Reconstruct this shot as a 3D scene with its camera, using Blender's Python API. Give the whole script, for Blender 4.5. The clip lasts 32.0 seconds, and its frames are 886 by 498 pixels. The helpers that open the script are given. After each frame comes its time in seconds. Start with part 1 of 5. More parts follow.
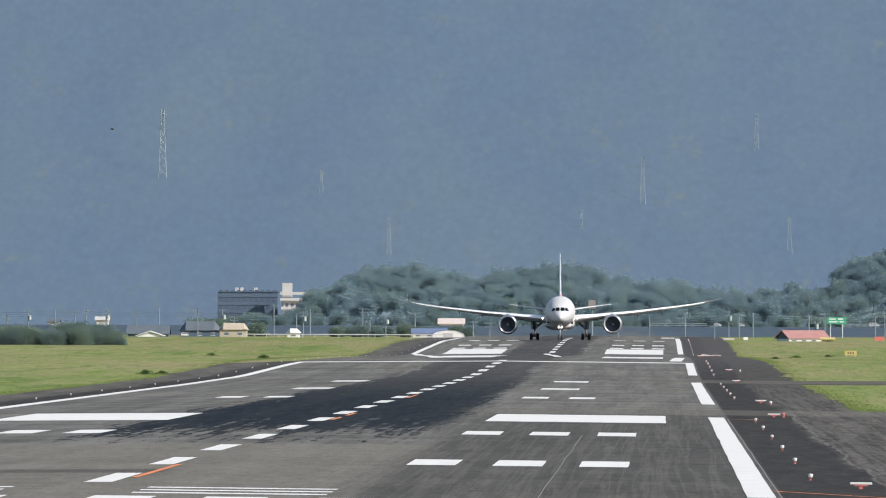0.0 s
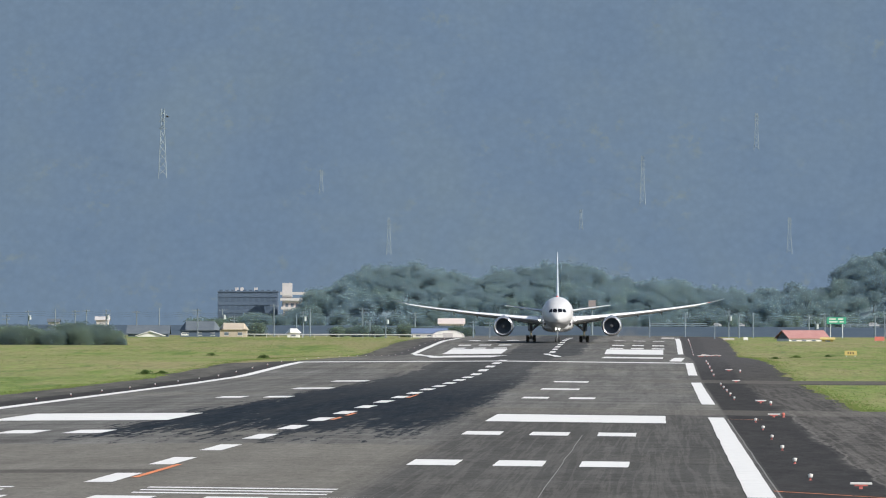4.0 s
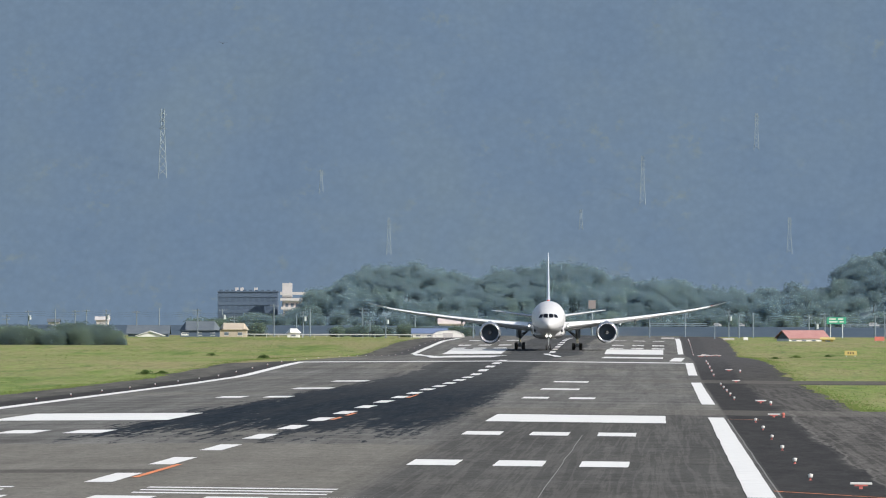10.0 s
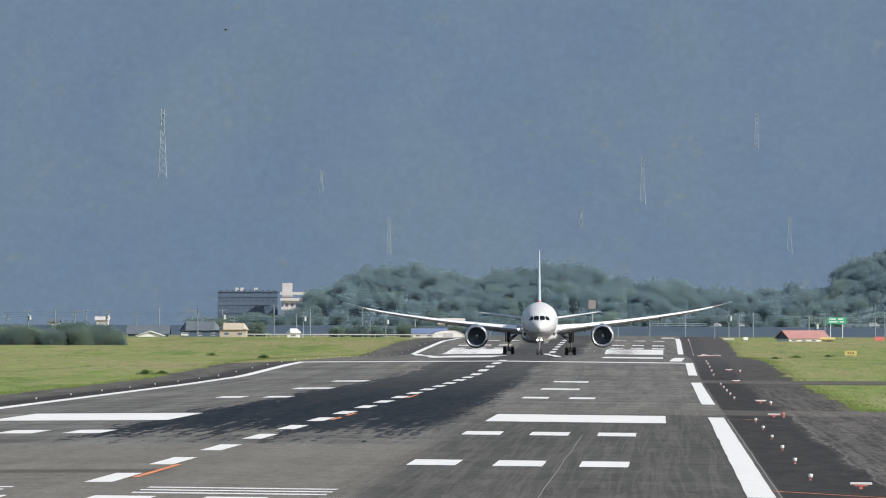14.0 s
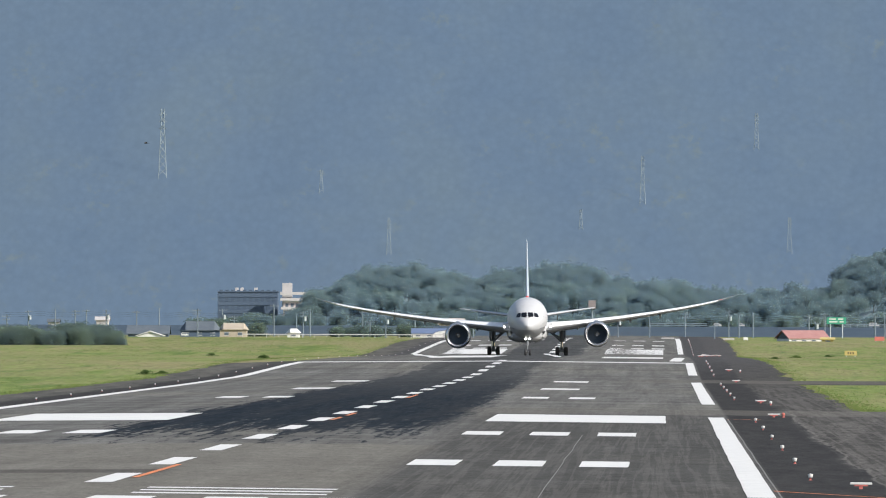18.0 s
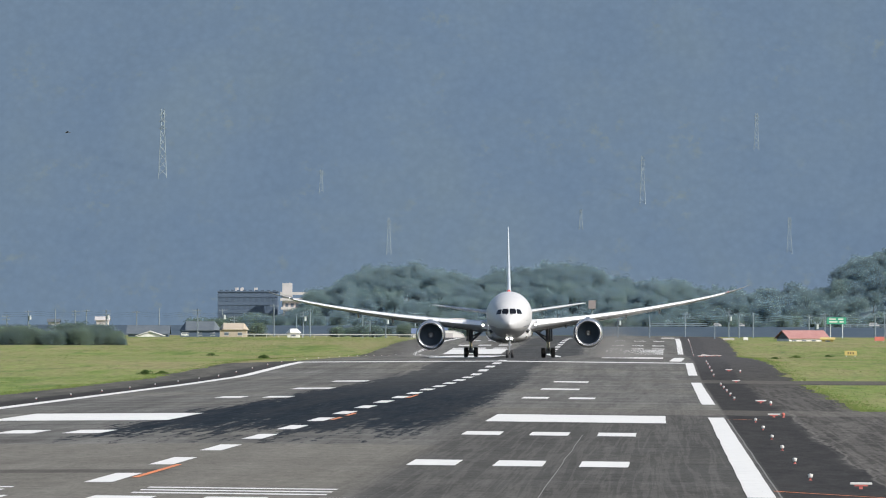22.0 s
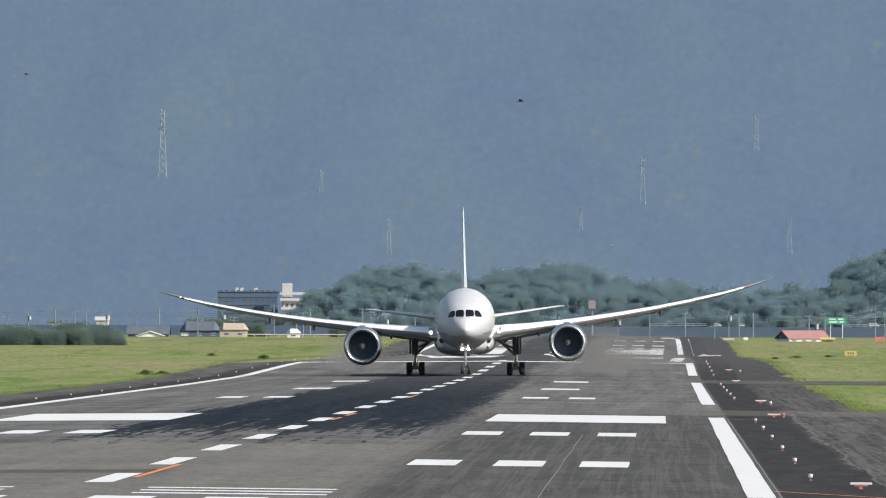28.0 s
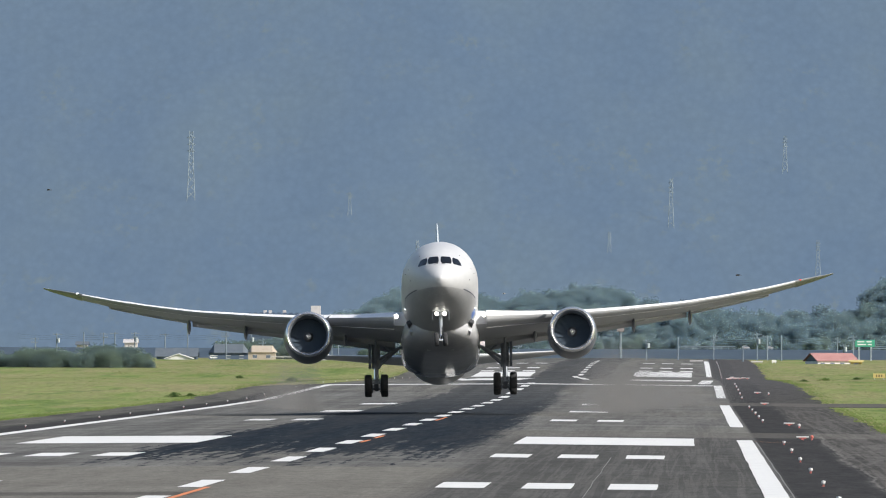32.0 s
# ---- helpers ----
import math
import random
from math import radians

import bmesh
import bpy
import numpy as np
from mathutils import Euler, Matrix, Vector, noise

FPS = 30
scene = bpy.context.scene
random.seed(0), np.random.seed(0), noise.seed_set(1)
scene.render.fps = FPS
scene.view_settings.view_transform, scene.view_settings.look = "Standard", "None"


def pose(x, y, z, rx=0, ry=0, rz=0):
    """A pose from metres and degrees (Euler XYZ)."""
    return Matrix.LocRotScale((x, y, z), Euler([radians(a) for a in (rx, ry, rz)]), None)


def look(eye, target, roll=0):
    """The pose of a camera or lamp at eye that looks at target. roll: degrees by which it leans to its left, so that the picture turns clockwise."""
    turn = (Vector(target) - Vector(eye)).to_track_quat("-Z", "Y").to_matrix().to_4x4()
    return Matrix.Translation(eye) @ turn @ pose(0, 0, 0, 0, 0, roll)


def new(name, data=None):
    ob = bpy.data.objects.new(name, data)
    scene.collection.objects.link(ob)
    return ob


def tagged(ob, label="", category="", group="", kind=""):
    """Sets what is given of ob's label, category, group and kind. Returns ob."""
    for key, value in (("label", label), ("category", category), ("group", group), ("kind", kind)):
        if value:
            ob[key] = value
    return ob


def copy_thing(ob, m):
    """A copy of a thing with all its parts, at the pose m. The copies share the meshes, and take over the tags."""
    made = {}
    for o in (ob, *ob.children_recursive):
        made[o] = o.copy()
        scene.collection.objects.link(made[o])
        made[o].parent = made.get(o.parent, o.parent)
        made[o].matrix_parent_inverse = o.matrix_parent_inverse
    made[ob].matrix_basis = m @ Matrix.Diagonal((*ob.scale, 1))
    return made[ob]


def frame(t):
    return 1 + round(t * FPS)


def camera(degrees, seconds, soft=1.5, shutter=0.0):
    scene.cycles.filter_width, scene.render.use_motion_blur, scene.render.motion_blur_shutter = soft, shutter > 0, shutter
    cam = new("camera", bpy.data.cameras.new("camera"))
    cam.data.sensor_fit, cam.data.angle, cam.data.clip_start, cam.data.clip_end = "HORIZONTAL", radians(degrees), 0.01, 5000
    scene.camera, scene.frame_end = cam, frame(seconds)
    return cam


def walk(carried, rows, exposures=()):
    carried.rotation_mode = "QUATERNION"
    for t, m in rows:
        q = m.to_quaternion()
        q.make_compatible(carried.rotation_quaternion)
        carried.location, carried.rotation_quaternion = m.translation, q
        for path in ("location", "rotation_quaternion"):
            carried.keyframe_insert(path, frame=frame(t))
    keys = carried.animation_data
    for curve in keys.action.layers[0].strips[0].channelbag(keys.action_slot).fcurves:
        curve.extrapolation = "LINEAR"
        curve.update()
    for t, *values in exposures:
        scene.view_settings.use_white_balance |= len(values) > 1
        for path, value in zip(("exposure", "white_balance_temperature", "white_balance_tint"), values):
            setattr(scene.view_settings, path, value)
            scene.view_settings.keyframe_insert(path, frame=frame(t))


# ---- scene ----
# Runway along +Y. The camera stands near the edge line, behind the threshold.
EYE = (0.0, 0.0, 5.23)
FOCAL = 26200.0


def aim(px, py):
    """Pose that puts the runway's far vanishing direction px, py focal units off the axis."""
    return look(EYE, (-px / FOCAL * 1000, 1000, EYE[2] + py / FOCAL * 1000), 0.2)


AX, AY = 388.0, 130.5
cam = camera(3.428, 32.0, soft=1.1)
PAN = [(0, 0, 0), (29.0, 0, 0.3), (29.5, -0.7, 0.8), (30.0, -0.3, 2.0), (30.5, 7, 6.3), (31.0, 18, 17), (31.5, 27.5, 29.2), (32.0, 50.5, 40)]
walk(cam, [(t, aim(AX + dx, AY + dy)) for t, dx, dy in PAN])

# ---------------------------------------------------------------- light
SUN = Vector((0.694, -0.451, 0.562)).normalized()
world = bpy.data.worlds.new("sky")
scene.world = world
world.use_nodes = True
wn = world.node_tree.nodes
sky = wn.new("ShaderNodeTexSky")
sky.sky_type, sky.sun_disc = "NISHITA", False
sky.sun_elevation = math.asin(SUN.z)
sky.sun_rotation = math.atan2(SUN.x, SUN.y)
sky.dust_density, sky.air_density = 2.0, 1.0
world.node_tree.links.new(sky.outputs[0], wn["Background"].inputs[0])
wn["Background"].inputs[1].default_value = 0.12
sun = new("sun", bpy.data.lights.new("sun", "SUN"))
sun.data.energy, sun.data.angle, sun.data.color = 4.6, radians(0.6), (1.0, 0.962, 0.90)
sun.matrix_world = look(SUN * 100, (0, 0, 0))
scene.view_settings.exposure = 0.33


# ---------------------------------------------------------------- materials
def material(name, base, rough=0.6, metal=0.0, emit=None, power=0.0, spec=0.5):
    m = bpy.data.materials.new(name)
    m.use_nodes = True
    b = m.node_tree.nodes["Principled BSDF"]
    b.inputs["Base Color"].default_value = (*base, 1)
    b.inputs["Roughness"].default_value = rough
    b.inputs["Metallic"].default_value = metal
    b.inputs["Specular IOR Level"].default_value = spec
    if emit:
        b.inputs["Emission Color"].default_value = (*emit, 1)
        b.inputs["Emission Strength"].default_value = power
    return m


def nd(m, kind, **inputs):
    n = m.node_tree.nodes.new(kind)
    for k, v in inputs.items():
        n.inputs[k.replace("_", " ")].default_value = v
    return n


def ln(m, a, b):
    m.node_tree.links.new(a, b)


def coords(m, scale=(1, 1, 1), space="Object"):
    c, mp = nd(m, "ShaderNodeTexCoord"), nd(m, "ShaderNodeMapping")
    mp.inputs["Scale"].default_value = scale
    ln(m, c.outputs[space], mp.inputs[0])
    return mp.outputs[0]


def fbm(m, vec, scale, detail=4.0, rough=0.6, distortion=0.0):
    n = nd(m, "ShaderNodeTexNoise", Scale=scale, Detail=detail, Roughness=rough, Distortion=distortion)
    ln(m, vec, n.inputs["Vector"])
    return n.outputs["Fac"]


def ramp(m, fac, stops):
    r = nd(m, "ShaderNodeValToRGB")
    e = r.color_ramp.elements
    while len(e) < len(stops):
        e.new(0.5)
    for s, (p, c) in zip(e, stops):
        s.position = p
        s.color = (*c, 1) if len(c) == 3 else c
    ln(m, fac, r.inputs[0])
    return r.outputs[0]


def grey(v):
    return (v, v, v)


def calc(m, op, a, b=0.0, clamp=False):
    n = nd(m, "ShaderNodeMath")
    n.operation, n.use_clamp = op, clamp
    for i, v in enumerate((a, b)):
        if isinstance(v, (int, float)):
            n.inputs[i].default_value = v
        else:
            ln(m, v, n.inputs[i])
    return n.outputs[0]


def span(m, v, lo, hi):
    """0 below lo, 1 above hi, smooth between."""
    n = nd(m, "ShaderNodeMapRange", From_Min=lo, From_Max=hi)
    n.interpolation_type = "SMOOTHSTEP"
    ln(m, v, n.inputs[0])
    return n.outputs[0]


def blend(m, fac, a, b, mode="MIX"):
    n = m.node_tree.nodes.new("ShaderNodeMix")
    n.data_type, n.blend_type = "RGBA", mode
    for i, v in ((0, fac), (6, a), (7, b)):
        if isinstance(v, (int, float)):
            n.inputs[i].default_value = v
        elif isinstance(v, tuple):
            n.inputs[i].default_value = (*v, 1)
        else:
            ln(m, v, n.inputs[i])
    return n.outputs[2]


def colour(m, socket):
    ln(m, socket, m.node_tree.nodes["Principled BSDF"].inputs["Base Color"])


def bump(m, fac, strength=0.3, distance=0.02):
    n = nd(m, "ShaderNodeBump", Strength=strength, Distance=distance)
    ln(m, fac, n.inputs["Height"])
    ln(m, n.outputs[0], m.node_tree.nodes["Principled BSDF"].inputs["Normal"])


def mottled(name, a, b, scale, rough=0.7, metal=0.0, detail=5.0, spec=0.4, per_object=0.0):
    """Two tones mixed by noise at two scales."""
    m = material(name, a, rough, metal, spec=spec)
    v = coords(m)
    f = calc(m, "ADD", calc(m, "MULTIPLY", fbm(m, v, scale, detail), 0.65), calc(m, "MULTIPLY", fbm(m, v, scale * 7.3, 3), 0.35))
    c = ramp(m, f, [(0.36, a), (0.64, b)])
    if per_object:
        info = nd(m, "ShaderNodeObjectInfo")
        c = blend(m, 1.0, c, ramp(m, info.outputs["Random"], [(0.0, grey(1 - per_object)), (1.0, grey(1.0))]), "MULTIPLY")
    colour(m, c)
    return m


XC = -18.25                      # runway centre line
XM = -17.97                      # middle between the touchdown marks


def asphalt_material():
    m = material("asphalt", (0.08, 0.08, 0.08), 1.0, spec=0.02)
    v = coords(m)
    sep = nd(m, "ShaderNodeSeparateXYZ")
    ln(m, v, sep.inputs[0])
    x, y = sep.outputs[0], sep.outputs[1]
    base = ramp(m, fbm(m, v, 0.035, 6, 0.62), [(0.3, (0.121, 0.120, 0.114)), (0.7, (0.172, 0.170, 0.161))])
    c = base
    clay = span(m, fbm(m, coords(m, (0.06, 0.008, 1)), 1.0, 5, 0.6), 0.48, 0.66)
    c = blend(m, calc(m, "MULTIPLY", clay, 0.55), c, (0.174, 0.167, 0.147))
    # paving lanes and long wear along the runway
    lanes = fbm(m, coords(m, (0.55, 0.004, 1)), 1.0, 3, 0.6)
    c = blend(m, 1.0, c, ramp(m, lanes, [(0.3, grey(0.80)), (0.7, grey(1.12))]), "MULTIPLY")
    streaks = fbm(m, coords(m, (2.3, 0.03, 1)), 1.0, 3, 0.6)
    c = blend(m, 1.0, c, ramp(m, streaks, [(0.3, grey(0.88)), (0.7, grey(1.08))]), "MULTIPLY")
    # repaired cross strips
    strips = fbm(m, coords(m, (0.01, 0.05, 1)), 1.0, 2, 0.5)
    c = blend(m, 1.0, c, ramp(m, strips, [(0.35, grey(0.86)), (0.6, grey(1.06))]), "MULTIPLY")
    # tyre rubber round the centre line, ragged where it begins
    away = calc(m, "ADD", calc(m, "ABSOLUTE", calc(m, "ADD", x, 19.3)), calc(m, "MULTIPLY", span(m, y, 650, 1650), 2.4))
    side = calc(m, "SUBTRACT", 1.0, span(m, away, 6.6, 10.4))
    start = span(m, y, 560.0, 860.0)
    tyres = calc(m, "ADD", calc(m, "MULTIPLY", fbm(m, coords(m, (1.0, 0.012, 1)), 1.0, 3, 0.6), 0.32), calc(m, "ADD", calc(m, "MULTIPLY", fbm(m, coords(m, (2.8, 0.024, 1)), 1.0, 3, 0.7), 0.33), calc(m, "MULTIPLY", fbm(m, coords(m, (1.1, 0.11, 1)), 1.0, 5, 0.7), 0.35)))
    wide = fbm(m, coords(m, (0.25, 0.006, 1)), 1.0, 4, 0.6)
    east = calc(m, "MULTIPLY", span(m, x, -22.0, -15.0), span(m, y, 620.0, 800.0))
    load = calc(m, "ADD", calc(m, "MULTIPLY", side, start), calc(m, "ADD", calc(m, "MULTIPLY", calc(m, "SUBTRACT", tyres, 0.5), calc(m, "SUBTRACT", 4.6, calc(m, "MULTIPLY", east, 1.4))), calc(m, "MULTIPLY", calc(m, "SUBTRACT", wide, 0.5), 0.5)))
    soft_rim = calc(m, "MULTIPLY", span(m, load, 0.26, 0.74), east)
    rubber = calc(m, "MULTIPLY", calc(m, "ADD", soft_rim, calc(m, "MULTIPLY", span(m, load, 0.42, 0.55), calc(m, "SUBTRACT", 1.0, east))), span(m, calc(m, "MULTIPLY", side, start), 0.02, 0.2))
    lay = ramp(m, calc(m, "ADD", calc(m, "MULTIPLY", fbm(m, coords(m, (2.2, 0.030, 1)), 1.0, 6, 0.75), 0.6), calc(m, "MULTIPLY", fbm(m, coords(m, (1.3, 0.12, 1)), 1.0, 7, 0.8), 0.4)), [(0.36, (0.005, 0.009, 0.015)), (0.50, (0.012, 0.018, 0.026)), (0.64, (0.036, 0.043, 0.050))])
    thin_out = calc(m, "SUBTRACT", 0.965, calc(m, "MULTIPLY", span(m, y, 900.0, 1700.0), 0.42))
    c = blend(m, calc(m, "MULTIPLY", rubber, thin_out), c, lay)
    # fainter wheel paths, cross bands of newer or older paving
    paths = calc(m, "MULTIPLY", span(m, fbm(m, coords(m, (0.5, 0.008, 1)), 1.0, 5, 0.65), 0.42, 0.62), 0.30)
    c = blend(m, paths, c, (0.045, 0.045, 0.046))
    # newer, darker shoulders outside the edge lines
    out = span(m, calc(m, "ABSOLUTE", calc(m, "ADD", x, 19.0)), 22.6, 22.9)
    dust = ramp(m, fbm(m, coords(m, (0.30, 0.035, 1)), 1.0, 7, 0.72, 1.6), [(0.42, (0.044, 0.043, 0.042)), (0.50, (0.080, 0.077, 0.072)), (0.56, (0.052, 0.050, 0.048)), (0.66, (0.092, 0.088, 0.082))])
    fresh = ramp(m, fbm(m, coords(m, (0.8, 0.05, 1)), 1.0, 5, 0.7), [(0.3, (0.034, 0.034, 0.035)), (0.75, (0.056, 0.055, 0.054))])
    reach = calc(m, "ADD", x, calc(m, "MULTIPLY", calc(m, "SUBTRACT", fbm(m, coords(m, (0.10, 0.02, 1)), 1.0, 6, 0.7), 0.5), 2.4))
    # far shoulder blended to pale grey: haze put into the paving colour
    c = blend(m, out, c, blend(m, calc(m, "MULTIPLY", span(m, y, 1300.0, 1900.0), 0.55), blend(m, span(m, reach, 7.3, 7.8), fresh, dust), (0.088, 0.087, 0.090)))
    silt = ramp(m, fbm(m, coords(m, (0.5, 0.02, 1)), 1.0, 6, 0.7), [(0.35, (0.070, 0.070, 0.065)), (0.65, (0.138, 0.133, 0.118))])
    west = calc(m, "ADD", x, calc(m, "MULTIPLY", calc(m, "SUBTRACT", fbm(m, coords(m, (0.25, 0.012, 1)), 1.0, 5, 0.65), 0.5), 5.0))
    c = blend(m, calc(m, "MULTIPLY", calc(m, "SUBTRACT", 1.0, span(m, west, -45.4, -43.4)), 0.85), c, silt)
    for y0, y1, x0, x1, tone in ((868, 925, -13.0, 200.0, (0.122, 0.115, 0.103)), (1330, 1398, -4.0, 200.0, (0.125, 0.118, 0.106)), (640, 668, -45.0, -27.0, (0.075, 0.072, 0.068)), (395, 640, -41.0, -9.0, (0.170, 0.160, 0.138)), (395, 868, -11.5, 3.9, (0.044, 0.0435, 0.042)), (508, 526, -60.0, -16.8, (0.045, 0.043, 0.041))):
        ins = calc(m, "MULTIPLY", calc(m, "MULTIPLY", span(m, y, y0, y0 + 6), calc(m, "SUBTRACT", 1.0, span(m, y, y1 - 6, y1))), calc(m, "MULTIPLY", span(m, x, x0, x0 + 3), calc(m, "SUBTRACT", 1.0, span(m, x, x1 - 1, x1))))
        c = blend(m, calc(m, "MULTIPLY", ins, 0.60), c, tone)
    edge = calc(m, "SUBTRACT", 1.0, span(m, calc(m, "ABSOLUTE", calc(m, "SUBTRACT", reach, 7.55)), 0.02, 0.12))
    c = blend(m, calc(m, "MULTIPLY", calc(m, "MULTIPLY", edge, 0.45), calc(m, "SUBTRACT", 1.0, span(m, y, 880.0, 930.0))), c, (0.20, 0.19, 0.175))
    # pale dust in thin winding lines on the right-hand lane and its shoulder
    for scale, warp, width, amount, x0 in (((1.5, 0.0065, 1), 0.5, 0.060, 0.22, 7.0), ((0.35, 0.012, 1), 1.0, 0.024, 0.20, 7.0), ((1.6, 0.006, 1), 0.45, 0.040, 0.16, -12.0)):
        n = fbm(m, coords(m, scale), 1.0, 4, 0.6, warp)
        thin = calc(m, "SUBTRACT", 1.0, span(m, calc(m, "ABSOLUTE", calc(m, "SUBTRACT", n, 0.5)), width * 0.3, width * 1.6))
        area = calc(m, "MULTIPLY", span(m, reach, x0, x0 + 0.6), calc(m, "SUBTRACT", 1.0, span(m, y, 1100.0, 1500.0)))
        if x0 < 0:
            area = calc(m, "MULTIPLY", area, calc(m, "SUBTRACT", 1.0, span(m, x, 2.3, 2.6)))
        c = blend(m, calc(m, "MULTIPLY", calc(m, "MULTIPLY", thin, area), amount), c, (0.21, 0.20, 0.185))
    # aggregate, scuffs and short dark wisps
    fine = ramp(m, fbm(m, v, 1.4, 4, 0.7), [(0.25, grey(0.80)), (0.75, grey(1.16))])
    c = blend(m, 1.0, c, fine, "MULTIPLY")
    worn = ramp(m, fbm(m, coords(m, (1.3, 0.16, 1)), 1.0, 8, 0.8), [(0.30, grey(0.70)), (0.50, grey(1.0)), (0.72, grey(1.18))])
    c = blend(m, 1.0, c, worn, "MULTIPLY")
    c = blend(m, 1.0, c, ramp(m, fbm(m, coords(m, (7.0, 0.55, 1)), 1.0, 6, 0.85), [(0.30, grey(0.70)), (0.70, grey(1.26))]), "MULTIPLY")
    colour(m, c)
    bump(m, fbm(m, v, 9.0, 3), 0.4, 0.02)
    return m


def grass_material():
    m = material("grass", (0.1, 0.15, 0.04), 0.9, spec=0.15)
    v = coords(m)
    big = calc(m, "ADD", calc(m, "MULTIPLY", fbm(m, coords(m, (0.06, 0.0030, 1)), 1.0, 6, 0.65), 0.6), calc(m, "MULTIPLY", fbm(m, coords(m, (0.30, 0.012, 1)), 1.0, 6, 0.7), 0.4))
    c = ramp(m, big, [(0.36, (0.085, 0.140, 0.030)), (0.45, (0.160, 0.215, 0.055)), (0.53, (0.225, 0.225, 0.095)), (0.60, (0.175, 0.226, 0.062)), (0.68, (0.095, 0.150, 0.036))])
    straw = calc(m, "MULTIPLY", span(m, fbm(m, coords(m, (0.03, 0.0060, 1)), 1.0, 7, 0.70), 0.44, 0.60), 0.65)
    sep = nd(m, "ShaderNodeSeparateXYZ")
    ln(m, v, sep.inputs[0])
    # lush near the taxiway; farther out straw, also paling the field as haze does
    dry_haze = calc(m, "ADD", calc(m, "MULTIPLY", span(m, sep.outputs[1], 1250.0, 1650.0), 0.85), 0.15)
    c = blend(m, calc(m, "MULTIPLY", straw, dry_haze), c, (0.262, 0.222, 0.122))
    weeds = span(m, fbm(m, coords(m, (0.20, 0.009, 1)), 1.0, 7, 0.75, 0.6), 0.53, 0.66)
    c = blend(m, calc(m, "MULTIPLY", weeds, 0.65), c, (0.085, 0.140, 0.036))
    small = ramp(m, fbm(m, coords(m, (1.8, 0.06, 1)), 1.0, 6, 0.8), [(0.3, grey(0.58)), (0.7, grey(1.24))])
    c = blend(m, 1.0, c, small, "MULTIPLY")
    # dry trodden rim beside the paving
    rag = calc(m, "ADD", calc(m, "ABSOLUTE", calc(m, "ADD", sep.outputs[0], 18.3)), calc(m, "MULTIPLY", fbm(m, coords(m, (0.4, 0.03, 1)), 1.0, 5, 0.7), 2.6))
    rim = calc(m, "MULTIPLY", calc(m, "SUBTRACT", 1.0, span(m, rag, 32.0, 32.9)), span(m, rag, 30.2, 31.0))
    colour(m, blend(m, calc(m, "MULTIPLY", rim, 0.75), c, (0.20, 0.165, 0.10)))
    bump(m, fbm(m, v, 2.0, 4), 0.8, 0.2)
    return m


def blades_material():
    m = material("grass_blades", (0.1, 0.15, 0.04), 0.8, spec=0.15)
    g = nd(m, "ShaderNodeNewGeometry")
    colour(m, ramp(m, g.outputs["Random Per Island"], [(0.0, (0.090, 0.138, 0.036)), (0.7, (0.130, 0.182, 0.050)), (1.0, (0.17, 0.165, 0.075))]))
    return m


def leaf_material(name, a, b, sheerness=0.0):
    """Thin leaf sprays: they let light through; partly clear faces soften contrast as haze does."""
    m = material(name, a, 0.9, spec=0.04)
    g, info = nd(m, "ShaderNodeNewGeometry"), nd(m, "ShaderNodeObjectInfo")
    c = ramp(m, g.outputs["Random Per Island"], [(0.0, a), (1.0, b)])
    c = blend(m, 1.0, c, ramp(m, info.outputs["Random"], [(0.0, (0.92, 0.95, 1.0)), (0.5, (0.98, 1.0, 1.0)), (0.85, (1.0, 1.02, 0.95)), (1.0, (1.06, 1.05, 0.90))]), "MULTIPLY")
    colour(m, c)
    t, mix = nd(m, "ShaderNodeBsdfTranslucent"), nd(m, "ShaderNodeMixShader", Fac=0.55)
    b, o = m.node_tree.nodes["Principled BSDF"], m.node_tree.nodes["Material Output"]
    ln(m, c, t.inputs[0])
    ln(m, b.outputs[0], mix.inputs[1])
    ln(m, t.outputs[0], mix.inputs[2])
    ln(m, mix.outputs[0], o.inputs[0])
    if sheerness:
        clear, sieve = nd(m, "ShaderNodeBsdfTransparent"), nd(m, "ShaderNodeMixShader", Fac=sheerness)
        ln(m, mix.outputs[0], sieve.inputs[1])
        ln(m, clear.outputs[0], sieve.inputs[2])
        ln(m, sieve.outputs[0], o.inputs[0])
    return m


def paint_material(name, base, wear):
    m = material(name, base, 0.7, spec=0.3)
    v = coords(m)
    c = blend(m, 1.0, base, ramp(m, fbm(m, v, 0.6, 5, 0.7), [(0.25, grey(0.82)), (0.6, grey(1.0))]), "MULTIPLY")
    c = blend(m, ramp(m, fbm(m, v, 2.5, 6, 0.8), [(wear, grey(0.0)), (wear + 0.1, grey(0.6))]), c, (0.12, 0.12, 0.115))
    colour(m, c)
    return m


